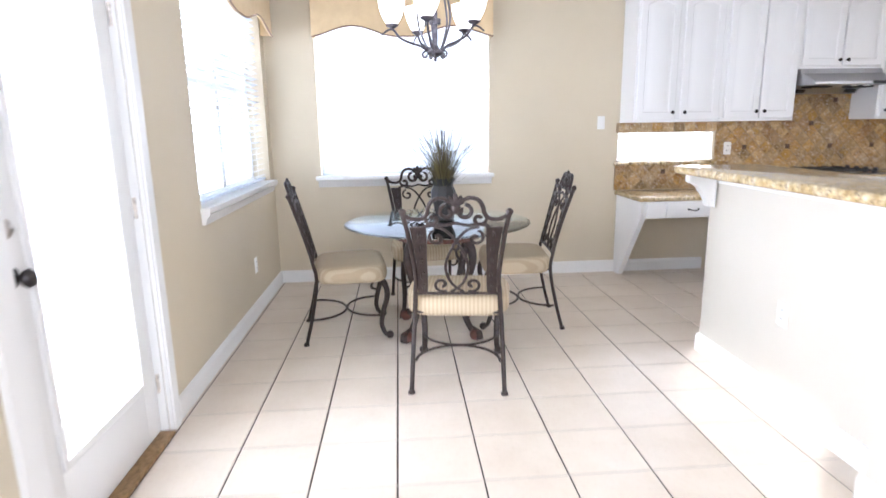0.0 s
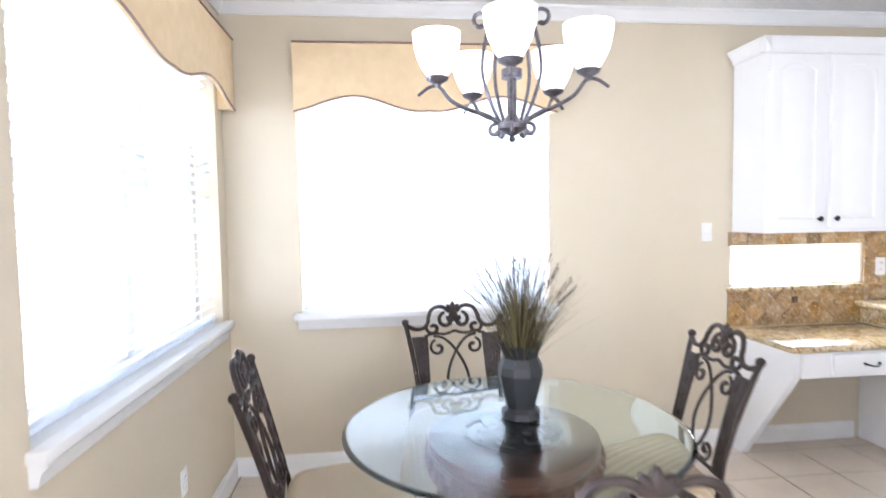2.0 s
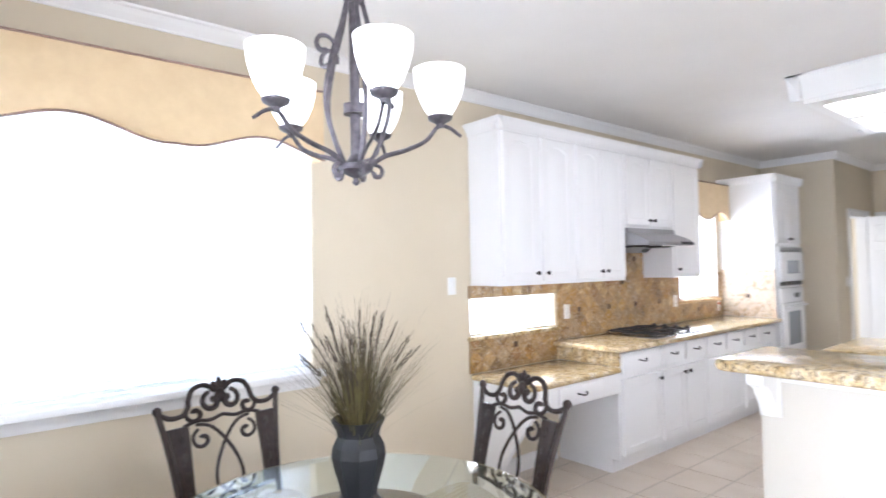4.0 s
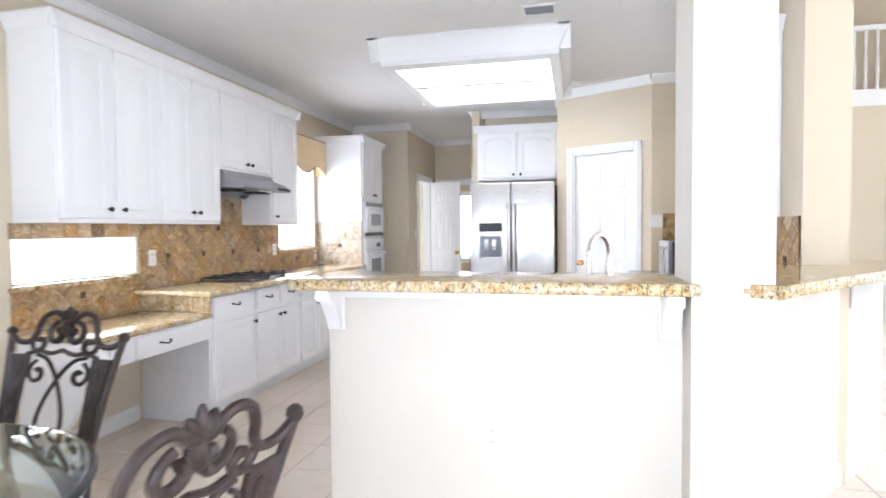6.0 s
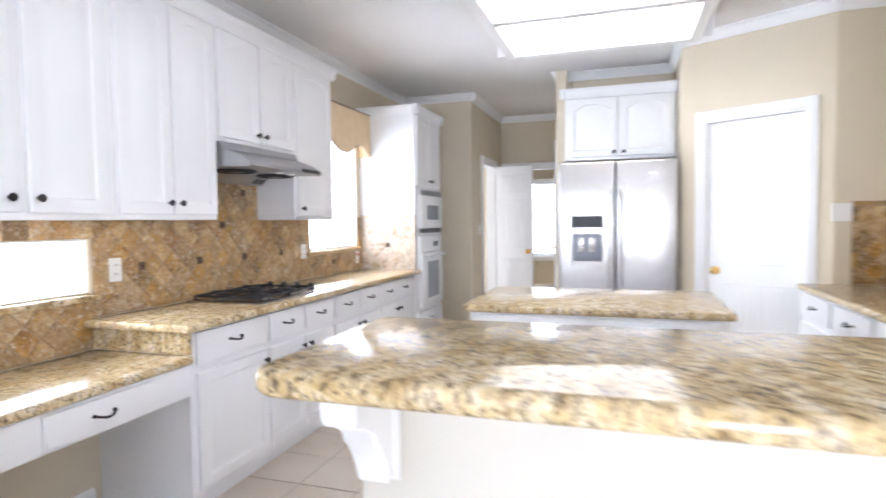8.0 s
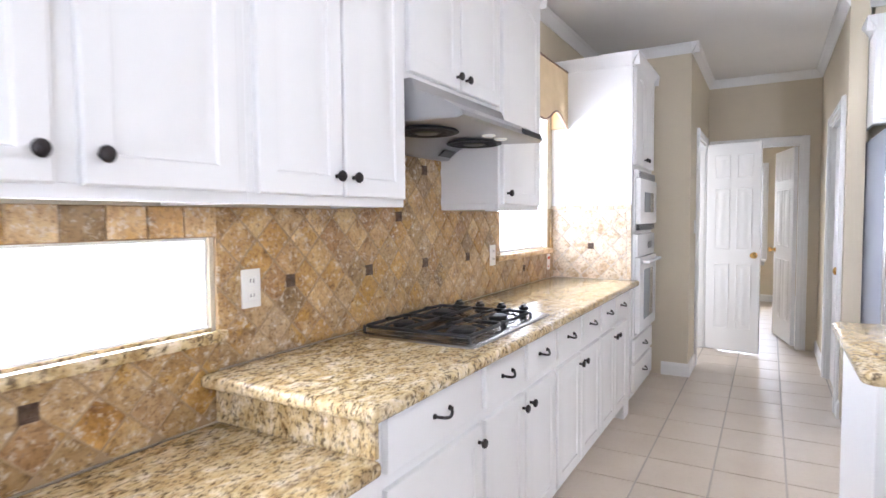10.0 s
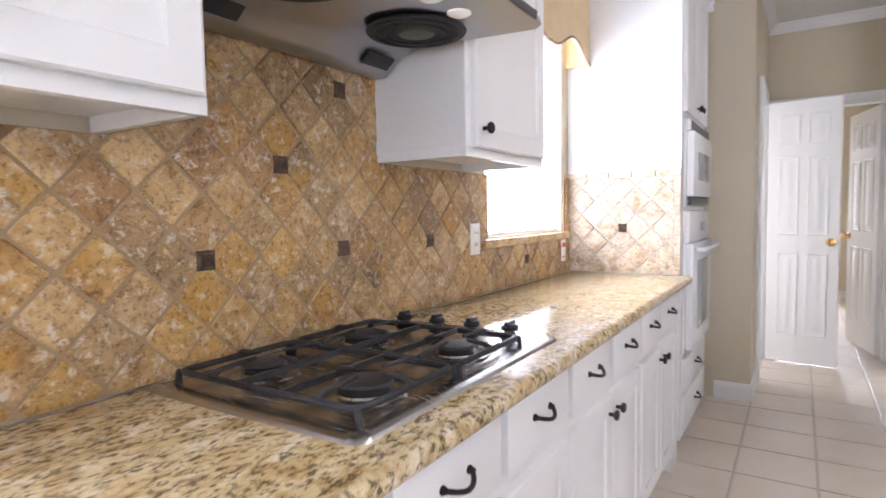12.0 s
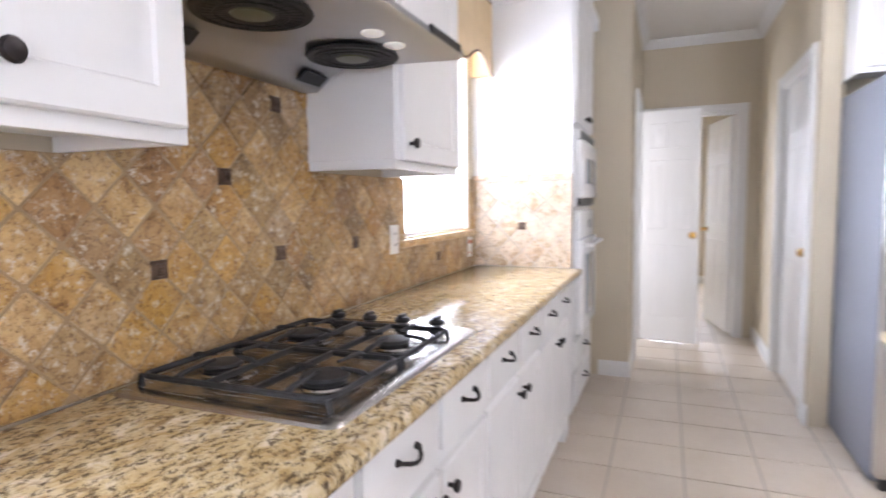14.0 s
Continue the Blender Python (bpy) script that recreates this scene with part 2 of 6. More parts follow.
TABLEGLASS = glass_mat("table_glass", (0.86, 0.97, 0.94))
BLIND = blind_mat()
MAHOGANY = painted("dark_red_wood", (0.11, 0.035, 0.022), 0.3, 25.0, 0.1, 0.3)
POT = painted("black_glazed_vase", (0.013, 0.013, 0.014), 0.5, 60.0, 0.9, 0.4)
SHADE = lit_mat("frosted_shade", (1.0, 0.97, 0.93), 2.6)
LIGHTPANEL = lit_mat("light_panel", (1.0, 0.95, 0.86), 5.2)
LED = lit_mat("hood_lamp_glass", (0.9, 0.88, 0.8), 0.2)
OLIVE_CUP = painted("olive_grease_cup", (0.09, 0.095, 0.055), 0.35, 40.0, 0.2)
CARD = painted("paper_label", (0.85, 0.84, 0.82), 0.6, 30.0, 0.02)
REDINK = painted("red_ink", (0.60, 0.10, 0.04), 0.5, 30.0, 0.02)
THRESH = iron_mat("bronze_threshold", (0.30, 0.19, 0.09), 0.4, 0.8)

# ---- mesh helpers ----


def box(bm, x0, x1, y0, y1, z0, z1, bev=0.0, seg=2):
    g = bmesh.ops.create_cube(bm, size=1.0, matrix=Matrix.Translation(((x0 + x1) / 2, (y0 + y1) / 2, (z0 + z1) / 2)) @ Matrix.Diagonal((abs(x1 - x0), abs(y1 - y0), abs(z1 - z0), 1)))
    if bev:
        es = list({e for v in g["verts"] for e in v.link_edges})
        bmesh.ops.bevel(bm, geom=es, offset=bev, segments=seg, affect="EDGES", profile=0.6)
    return bm


def cyl(bm, p0, p1, r0, r1=None, n=16):
    p0, p1 = Vector(p0), Vector(p1)
    d = p1 - p0
    m = Matrix.Translation((p0 + p1) / 2) @ d.to_track_quat("Z", "Y").to_matrix().to_4x4()
    bmesh.ops.create_cone(bm, cap_ends=True, segments=n, radius1=r0, radius2=r0 if r1 is None else r1, depth=d.length, matrix=m)
    return bm


def lathe(bm, prof, c=(0, 0, 0), n=28, m=None):
    """Turns (radius, height) pairs about z at c."""
    rings = []
    for r, z in prof:
        rings.append([bm.verts.new(((m or Matrix()) @ Vector((r * math.cos(2 * math.pi * k / n), r * math.sin(2 * math.pi * k / n), z))) + Vector(c)) for k in range(n)])
    for a, b in zip(rings, rings[1:]):
        for k in range(n):
            bm.faces.new((a[k], a[(k + 1) % n], b[(k + 1) % n], b[k]))
    bm.faces.new(rings[0][::-1])
    bm.faces.new(rings[-1])
    return bm


def tube(bm, pts, r, n=8, r1=None, flat=1.0):
    """A round bar along a polyline; r1: radius at its end; flat: squeeze across."""
    pts = [Vector(p) for p in pts]
    rings, up = [], None
    for i, p in enumerate(pts):
        d = (pts[min(i + 1, len(pts) - 1)] - pts[max(i - 1, 0)]).normalized()
        if up is None:
            up = d.orthogonal().normalized()
        up = (up - d * up.dot(d))
        up = up.normalized() if up.length > 1e-6 else d.orthogonal().normalized()
        side = d.cross(up)
        rad = r if r1 is None else r + (r1 - r) * i / (len(pts) - 1)
        rings.append([bm.verts.new(p + up * (rad * math.cos(2 * math.pi * k / n)) + side * (rad * flat * math.sin(2 * math.pi * k / n))) for k in range(n)])
    for a, b in zip(rings, rings[1:]):
        for k in range(n):
            bm.faces.new((a[k], a[(k + 1) % n], b[(k + 1) % n], b[k]))
    bm.faces.new(rings[0][::-1])
    bm.faces.new(rings[-1])
    return bm


def prism(bm, outline, depth_vec, origin=(0, 0, 0), ux=(1, 0, 0), uy=(0, 0, 1), bev=0.0):
    """Extrudes a 2D outline (along ux, uy) by depth_vec."""
    ux, uy, o, d = Vector(ux), Vector(uy), Vector(origin), Vector(depth_vec)
    a = [bm.verts.new(o + ux * p + uy * q) for p, q in outline]
    b = [bm.verts.new(o + ux * p + uy * q + d) for p, q in outline]
    n = len(a)
    faces = [bm.faces.new(a), bm.faces.new(b[::-1])]
    for k in range(n):
        faces.append(bm.faces.new((a[k], b[k], b[(k + 1) % n], a[(k + 1) % n])))
    bmesh.ops.recalc_face_normals(bm, faces=faces)
    if bev:
        es = list({e for f in faces[:2] for e in f.edges})
        bmesh.ops.bevel(bm, geom=es, offset=bev, segments=2, affect="EDGES")
    return bm


def mesh_object(name, bm, mat, smooth=None):
    me = bpy.data.meshes.new(name)
    bmesh.ops.recalc_face_normals(bm, faces=bm.faces[:])
    bm.to_mesh(me)
    bm.free()
    me.materials.append(mat)
    if smooth:
        me.shade_smooth()
        me.set_sharp_from_angle(angle=radians(smooth))
    return new(name, me)


def part(name, bm, mat, parent, label="", smooth=40):
    ob = mesh_object(name, bm, mat, smooth)
    ob.parent = parent
    if label:
        tagged(ob, label)
    return ob


def thing(name, label, category, at=(0, 0, 0), rz=0.0, group="", kind=""):
    ob = new(name)
    ob.matrix_basis = pose(*at, 0, 0, rz)
    return tagged(ob, label, category, group, kind)


def structure(name, bm, mat, label, category, smooth=None):
    return tagged(mesh_object(name, bm, mat, smooth), label, category, kind="structure")


def B(*a, **k):
    return box(bmesh.new(), *a, **k)


def spiral(c, r0, r1, a0, a1, n=14):
    """2D points of a scroll round c, angles in degrees."""
    out = []
    for i in range(n + 1):
        f = i / n
        a, r = radians(a0 + (a1 - a0) * f), r0 + (r1 - r0) * f
        out.append((c[0] + r * math.cos(a), c[1] + r * math.sin(a)))
    return out


def smooth_line(pts, n=6):
    """Catmull-Rom through points."""
    P = [Vector(p) for p in pts]
    P = [2 * P[0] - P[1]] + P + [2 * P[-1] - P[-2]]
    out = []
    for i in range(1, len(P) - 2):
        a, b, c, d = P[i - 1], P[i], P[i + 1], P[i + 2]
        for k in range(n):
            t = k / n
            out.append(0.5 * (2 * b + (c - a) * t + (2 * a - 5 * b + 4 * c - d) * t * t + (3 * b - a - 3 * c + d) * t ** 3))
    out.append(P[-2])
    return out


# ---- the large structure ----
WX, NY, CH = -1.10, 5.00, 2.74      # west wall, north wall, ceiling
HX = 8.45                           # end wall of the hall
EX = 6.90                           # end wall of the kitchen, north of the hall


def wall_with_holes(name, axis, at, thick, u0, u1, z0, z1, holes, label, mat=None):
    """A wall along x ('x', face at y=at) or y ('y', face at x=at); holes are (u0, u1, z0, z1)."""
    bm = bmesh.new()
    us = sorted({u0, u1, *[h[0] for h in holes], *[h[1] for h in holes]})
    for a, b in zip(us, us[1:]):
        spans, mid = [(z0, z1)], (a + b) / 2
        for h in holes:
            if h[0] <= mid <= h[1]:
                spans = [s for q in spans for s in ((q[0], min(q[1], h[2])), (max(q[0], h[3]), q[1])) if s[1] - s[0] > 1e-4]
        for q in spans:
            if axis == "x":
                box(bm, a, b, at, at + thick, *q)
            else:
                box(bm, at, at + thick, a, b, *q)
    bmesh.ops.remove_doubles(bm, verts=bm.verts[:], dist=1e-5)
    return structure(name, bm, mat or WALL, label, "wall")


WIN_N = (-0.69, 0.805, 0.945, 2.40)
WIN_W = (3.12, 4.86, 0.935, 2.40)
DOOR_W = (1.52, 2.40, 0.0, 2.06)
WIN_D = (1.985, 2.885, 1.03, 1.29)
WIN_K = (4.84, 5.68, 1.125, 2.15)
wall_with_holes("wall_north", "x", NY, 0.2, -1.3, EX, 0, CH, [WIN_N, WIN_D, WIN_K], "beige painted kitchen wall with three windows")
# The third hole is out of view, added to let light reach the bar.
wall_with_holes("wall_west", "y", WX - 0.2, 0.2, -5.2, 5.0, 0, CH, [WIN_W, DOOR_W, (-3.1, -0.7, 0.5, 2.5)], "beige painted wall with a window and a glazed door")
box_floor = B(-1.3, 13.0, -5.4, 5.2, -0.12, -0.006)
structure("floor", box_floor, GROUT, "cream ceramic tile floor with dark grout lines", "floor")
structure("ceiling", B(-1.3, EX + 0.12, 0.66, 5.2, CH, CH + 0.12), CEIL, "white painted kitchen ceiling", "ceiling")
# hall
wall_with_holes("wall_hall_north", "x", 4.21, 0.79, EX, HX, 0, CH, [(7.40, 8.12, 0, 2.05)], "beige painted hall wall, its corner beside the ovens")
wall_with_holes("wall_hall_end", "y", HX, 0.12, 2.4, 4.9, 0, CH, [(3.38, 4.13, 0, 2.05)], "beige hall end wall with a cased doorway")
wall_with_holes("wall_hall_south", "x", 3.10, 0.12, 6.42, HX, 0, CH, [(6.45, 7.38, 0, 2.05)], "beige painted hall wall with a white door")
wall_with_holes("wall_side_room", "x", 5.4, 0.1, 7.0, HX, 0, CH, [], "beige wall of the side room")
structure("wall_fridge_side", B(6.30, 6.42, 3.122, 3.22, 0, CH), WALL, "beige wall end beside the refrigerator", "wall")
structure("ceiling_hall", B(EX + 0.12, 13.0, 2.2, 5.5, CH, CH + 0.12), CEIL, "white painted hall ceiling", "ceiling")
wall_with_holes("wall_room_east", "y", 12.0, 0.15, 2.2, 5.2, 0, CH, [(3.72, 4.82, 0.65, 2.1)], "beige wall of the far room with a window")
wall_with_holes("wall_room_north", "x", 5.0, 0.15, HX + 0.12, 12.0, 0, CH, [], "beige wall of the far room")
wall_with_holes("wall_room_south", "x", 2.25, 0.15, HX + 0.12, 12.0, 0, CH, [], "beige wall of the far room")
# fridge alcove, pantry and south side
wall_with_holes("wall_fridge", "y", 6.42, 0.12, 2.13, 3.08, 0, CH, [], "beige wall behind the refrigerator")
wall_with_holes("wall_kitchen_south", "x", 0.665, 0.215, 2.75, 5.275, 0, CH, [], "beige painted wall behind the microwave counter")


def slanted_wall(name, a, b, thick, hole, label):
    """A wall from a to b in plan, its hole given along it."""
    a, b = Vector((*a, 0)), Vector((*b, 0))
    L = (b - a).length
    ob = wall_with_holes(name, "x", 0, thick, 0, L, 0, CH, [hole] if hole else [], label)
    d = (b - a).normalized()
    ob.matrix_basis = Matrix.Translation(a) @ Matrix.Rotation(math.atan2(d.y, d.x), 4, "Z")
    return ob


PA, PB = (5.66, 2.19), (5.155, 1.31)     # the pantry's slanted wall, from the refrigerator to the corner
PL = math.hypot(PA[0] - PB[0], PA[1] - PB[1])
slanted_wall("wall_pantry", PB, PA, -0.12, (0.16, 0.826, 0, 2.08), "beige slanted pantry wall with a white door")
wall_with_holes("wall_pantry_north", "x", 2.13, 0.05, 5.68, 6.52, 0, CH, [], "beige return wall beside the refrigerator")
wall_with_holes("wall_kitchen_east", "y", 5.155, 0.12, 0.56, 1.31, 0, CH, [], "beige wall at the end of the microwave counter")
# bar wall and pillar
structure("wall_bar", B(1.80, 1.96, 1.615, 3.06, 0, 1.075), BARWALL, "cream painted half wall carrying the granite bar", "half wall")
structure("wall_pillar", B(1.64, 1.985, 1.348, 1.615, 0, CH), BARWALL, "cream painted pillar between the bar openings", "pillar")
SN = (0.64, 0.77)                   # the second bar runs off at a slant; its face looks against SN
SB = Matrix.Translation((1.728, 1.554, 0)) @ Matrix.Rotation(math.atan2(-0.64, 0.77), 4, "Z")
structure("wall_bar_south", B(0.30, 2.0, 0, 0.14, 0, 1.075), BARWALL, "cream painted slanted half wall carrying the second bar", "half wall").matrix_basis = SB
# living room, two storeys high
# Unseen wall; the big opening is added to let light in.
wall_with_holes("wall_living_south", "x", -5.2, 0.2, -1.3, 9.0, 0, 5.4, [(0.2, 4.8, 0.6, 3.9)], "unseen beige living room wall with tall openings added for light")
wall_with_holes("wall_living_east", "y", 8.4, 0.2, -5.2, 0.66, 0, 2.95, [(-3.6, -2.2, 0, 2.1)], "beige living room wall with a cased glass door")
wall_with_holes("wall_living_upper", "y", 9.6, 0.2, -5.2, 0.66, 2.95, 5.4, [], "pale upper wall behind the balcony")
wall_with_holes("wall_living_north", "x", 0.66, 0.12, 5.1, 9.8, 0, 5.4, [], "beige living room wall")
wall_with_holes("wall_upper_kitchen", "x", 0.66, 0.12, -1.3, 5.1, CH, 5.4, [], "pale wall above the kitchen ceiling")
# Unseen opening added so that a sun patch falls beside the bar wall.
wall_with_holes("wall_living_west", "y", -1.3, 0.2, -5.2, 0.66, CH, 5.4, [(-1.7, -0.35, 2.95, 3.9)], "pale upper living room wall")
structure("balcony_floor", B(8.4, 9.6, -5.2, 0.66, 2.95, 3.12), TRIM, "white balcony edge above the living room", "balcony")
structure("ceiling_living", B(-1.3, 9.8, -5.2, 0.66, 5.4, 5.55), CEIL, "white high living room ceiling", "ceiling")


# ---- trim ----
CROWN = [(0, 0), (0, -0.078), (0.009, -0.078), (0.012, -0.067), (0.03, -0.04), (0.042, -0.018), (0.054, -0.011), (0.056, 0)]
BASE = [(0, 0), (0.016, 0), (0.016, 0.085), (0.011, 0.098), (0.006, 0.108), (0, 0.11)]


def moulding(name, a, b, z, profile, label, category, inward):
    """A strip of trim from a to b in plan; the profile grows along inward and up."""
    a, b = Vector((*a, z)), Vector((*b, z))
    bm = prism(bmesh.new(), profile, b - a, a, (*inward, 0), (0, 0, 1))
    return structure(name, bm, TRIM, label, category)


n2 = Vector((PB[1] - PA[1], PA[0] - PB[0])).normalized()
n2 = n2 if n2.x < 0 else -n2
for a, b, n in (((-1.1, NY), (EX, NY), (0, -1)), ((WX, 0.66), (WX, NY), (1, 0)), ((EX, 4.154), (EX, 5.0), (-1, 0)), ((EX - 0.056, 4.21), (HX, 4.21), (0, -1)),
                ((6.30, 3.22), (HX, 3.22), (0, 1)), ((HX, 3.22), (HX, 4.21), (-1, 0)), (PB, PA, tuple(n2)), ((5.155, 0.88), (5.155, 1.31), (-1, 0)), ((2.694, 0.88), (5.155, 0.88), (0, 1)), ((2.75, 0.665), (2.75, 0.936), (-1, 0)),
                ((6.42, 2.18), (6.42, 3.22), (-1, 0)), ((5.68, 2.18), (6.42, 2.18), (0, 1))):
    moulding("trim_crown", a, b, CH, CROWN, "white crown moulding under the ceiling", "crown moulding", n)
for a, b, n in (((-1.1, NY), (2.0, NY), (0, -1)), ((2.03, NY), (2.86, NY), (0, -1)), ((WX, 2.51), (WX, NY), (1, 0)), ((WX, -5.0), (WX, 1.35), (1, 0)), ((EX, 4.21), (EX, 4.42), (-1, 0)), ((EX - 0.016, 4.21), (7.33, 4.21), (0, -1)),
                ((7.46, 3.22), (HX, 3.22), (0, 1)), ((6.30, 3.22), (6.37, 3.22), (0, 1)), ((1.80, 1.631), (1.80, 3.06), (-1, 0)), (tuple(SB @ Vector((0.30, 0, 0)))[:2], tuple(SB @ Vector((2.0, 0, 0)))[:2], (-SN[0], -SN[1])), ((1.784, 3.06), (1.96, 3.06), (0, 1)), ((1.64, 1.348), (1.64, 1.631), (-1, 0)), ((1.64, 1.615), (1.784, 1.615), (0, 1)), ((12.0, 2.4), (12.0, 5.0), (-1, 0)), (PB, (PB[0] + 0.06 * (PA[0] - PB[0]) / PL, PB[1] + 0.06 * (PA[1] - PB[1]) / PL), tuple(n2))):
    moulding("baseboard", a, b, 0, BASE, "white painted baseboard with moulded top", "baseboard", n)


def casing(name, parent_pose, w, h, label, cw=0.075):
    """White door casing round an opening of w by h, in front of the local plane y=0 (towards -y)."""
    bm = bmesh.new()
    for x0, x1, z0, z1 in ((-cw, 0, 0, h + cw), (w, w + cw, 0, h + cw), (0, w, h, h + cw)):
        box(bm, x0, x1, -0.018, 0, z0, z1, 0.005)
        if x1 - x0 < 0.1:
            box(bm, x0 + 0.012, x1 - 0.03, -0.026, -0.016, z0, z1, 0.003)
        else:
            box(bm, x0, x1, -0.026, -0.016, z0 + 0.03, z1 - 0.012, 0.003)
    for x0, x1 in ((0, 0.016), (w - 0.016, w)):
        box(bm, x0, x1, 0.0, 0.12, 0, h)
    box(bm, 0.016, w - 0.016, 0.0, 0.12, h - 0.016, h)
    ob = structure(name, bm, TRIM, label, "door casing")
    ob.matrix_basis = parent_pose
    return ob


def six_panel_door(name, w, h, m, label, knob_x, knob_mat=None, both=False):
    d = tagged(new(name), label, "door", kind="structure")
    d.matrix_basis = m
    bm = bmesh.new()
    box(bm, 0, w, 0, 0.036, 0, h, 0.002, 1)
    part("door_leaf", bm, TRIM, d)
    s, c = 0.11 * w / 0.72, 0.09 * w / 0.72
    pw = (w - 2 * s - c) / 2
    for x in (s, s + pw + c):
        for z0, z1 in ((0.22, 0.86), (1.0, 1.60), (1.70, h - 0.11)):
            for yy, sg in ((0.0, 1), (0.036, -1)):
                bm = bmesh.new()
                fr = [(x, z0), (x + pw, z0), (x + pw, z1), (x, z1)]
                loops = []
                for ins, dep in ((0, -0.0015), (0.004, -0.005), (0.012, -0.0015), (0.02, 0.004), (0.03, 0.004), (0.052, -0.004)):
                    loops.append([bm.verts.new((px, yy + sg * dep - sg * 0.0, pz)) for px, pz in ((x + ins, z0 + ins), (x + pw - ins, z0 + ins), (x + pw - ins, z1 - ins), (x + ins, z1 - ins))])
                for a, b in zip(loops, loops[1:]):
                    for k in range(4):
                        bm.faces.new((a[k], a[(k + 1) % 4], b[(k + 1) % 4], b[k]))
                bm.faces.new(loops[-1])
                part("panel", bm, TRIM, d)
    for yy, sg in ((0.0, -1), (0.036, 1)):
        bm = lathe(bmesh.new(), [(0.031, 0.0), (0.031, 0.006), (0.012, 0.012), (0.011, 0.03), (0.022, 0.036), (0.028, 0.05), (0.024, 0.062), (0.01, 0.068)], (knob_x, yy, 0.95), 18, Matrix.Rotation(radians(90 if sg < 0 else -90), 4, "X"))
        part("door_knob", bm, knob_mat or BRASS, d, "polished brass knob")
    return d


# ---- cabinets ----


def panel_door(bm, x0, x1, z0, z1, yf, th=0.02, arch=0.0, rail=0.055):
    n = 9 if arch else 2
    def ring(ins, y, a):
        pts = [(x0 + ins, z0 + ins), (x1 - ins, z0 + ins)]
        for k in range(n):
            f = k / (n - 1)
            u = 1 - f
            x = x0 + ins + (x1 - x0 - 2 * ins) * u
            pts.append((x, z1 - ins - a * (1 - min(1.0, math.sin(math.pi * f) * 1.15)) ))
        return [bm.verts.new((px, y, pz)) for px, pz in pts]
    a = arch
    loops = [ring(0, yf + th, 0), ring(0, yf + 0.004, 0), ring(0.004, yf, 0), ring(rail, yf, a), ring(rail + 0.004, yf + 0.006, a), ring(rail + 0.012, yf + 0.007, a), ring(rail + 0.034, yf + 0.001, a)]
    for p, q in zip(loops, loops[1:]):
        for k in range(len(p)):
            bm.faces.new((p[k], p[(k + 1) % len(p)], q[(k + 1) % len(p)], q[k]))
    bm.faces.new(loops[-1])
    bm.faces.new(loops[0][::-1])
    return bm


def slab_front(bm, x0, x1, z0, z1, yf, th=0.02):
    box(bm, x0, x1, yf, yf + th, z0, z1, 0.004)
    return bm


KNOB_PROFILE = [(0.006, 0.0), (0.0055, 0.01), (0.008, 0.014), (0.0145, 0.018), (0.016, 0.023), (0.013, 0.028), (0.005, 0.030)]


def knob(parent, x, z, yf):
    return part("knob", lathe(bmesh.new(), KNOB_PROFILE, (x, yf, z), 16, Matrix.Rotation(radians(90), 4, "X")), KNOB, parent, "round black bronze knob")


def pull(parent, x, z, yf, w=0.085):
    bm = bmesh.new()
    pts = [(x - w / 2 + w * k / 12, yf - 0.004 - 0.022 * math.sin(math.pi * k / 12) ** 0.7, z - 0.010 * math.sin(math.pi * k / 12)) for k in range(13)]
    tube(bm, pts, 0.0048, 8)
    for sx in (-1, 1):
        lathe(bm, [(0.008, 0), (0.008, 0.004), (0.005, 0.008), (0.0045, 0.012)], (x + sx * w / 2, yf, z), 10, Matrix.Rotation(radians(90), 4, "X"))
    return part("pull_handle", bm, KNOB, parent, "curved black bronze pull")


def cabinet(name, label, at, rz, w, depth, z0, z1, fronts, toe=0.0, group="", category="cabinet", stile=0.02):
    """Body in a local frame: x along the front, y=0 at the wall, front at y=-depth.
    fronts: ('door', x0, x1, z0, z1, knob_x, knob_z, arch) or ('drawer', x0, x1, z0, z1)."""
    c = thing(name, label, category, (at[0], at[1], 0), rz, group)
    lift = 0.028 if z0 > 1 else 0.0
    bm = box(bmesh.new(), 0, w, -depth, -0.003, z0 + toe + lift, z1, 0.002, 1)
    part("body", bm, CAB, c)
    if lift:
        part("bottom_rail", B(0, w, -depth, -depth + 0.02, z0, z0 + lift, 0.002), CAB, c)
        for a in (0, w - 0.016):
            part("side_rail", B(a, a + 0.016, -depth + 0.02, -0.003, z0 + 0.001, z0 + lift), CAB, c)
    if toe:
        part("plinth", B(0.0, w, -depth + 0.07, -0.003, z0, z0 + toe), CAB, c)
    yf = -depth - 0.02
    for f in fronts:
        if f[0] == "door":
            _, a, b, p, q, kx, kz, arch = f
            d = part("door", panel_door(bmesh.new(), a, b, p, q, yf, 0.02, arch), CAB, c)
            knob(d, kx, kz, yf)
        else:
            _, a, b, p, q = f
            d = part("drawer", slab_front(bmesh.new(), a, b, p, q, yf), CAB, c)
            pull(d, (a + b) / 2, (p + q) / 2 + 0.005, yf)
    return c


def double(x0, x1, z0, z1, kz, arch, gap=0.022):
    m = (x0 + x1) / 2
    return [("door", x0, m - gap / 2, z0, z1, m - gap / 2 - 0.03, kz, arch), ("door", m + gap / 2, x1, z0, z1, m + gap / 2 + 0.03, kz, arch)]


UB, UT, UD = 1.375, 2.43, 0.305
G = "wall cabinets along the north wall"
cabinet("wall_cabinet", "white wall cabinet with two arched raised-panel doors", (1.99, NY), 0, 0.77, UD, UB, UT, double(0.015, 0.735, UB + 0.025, UT - 0.03, UB + 0.08, 0.035, 0.045), group=G)
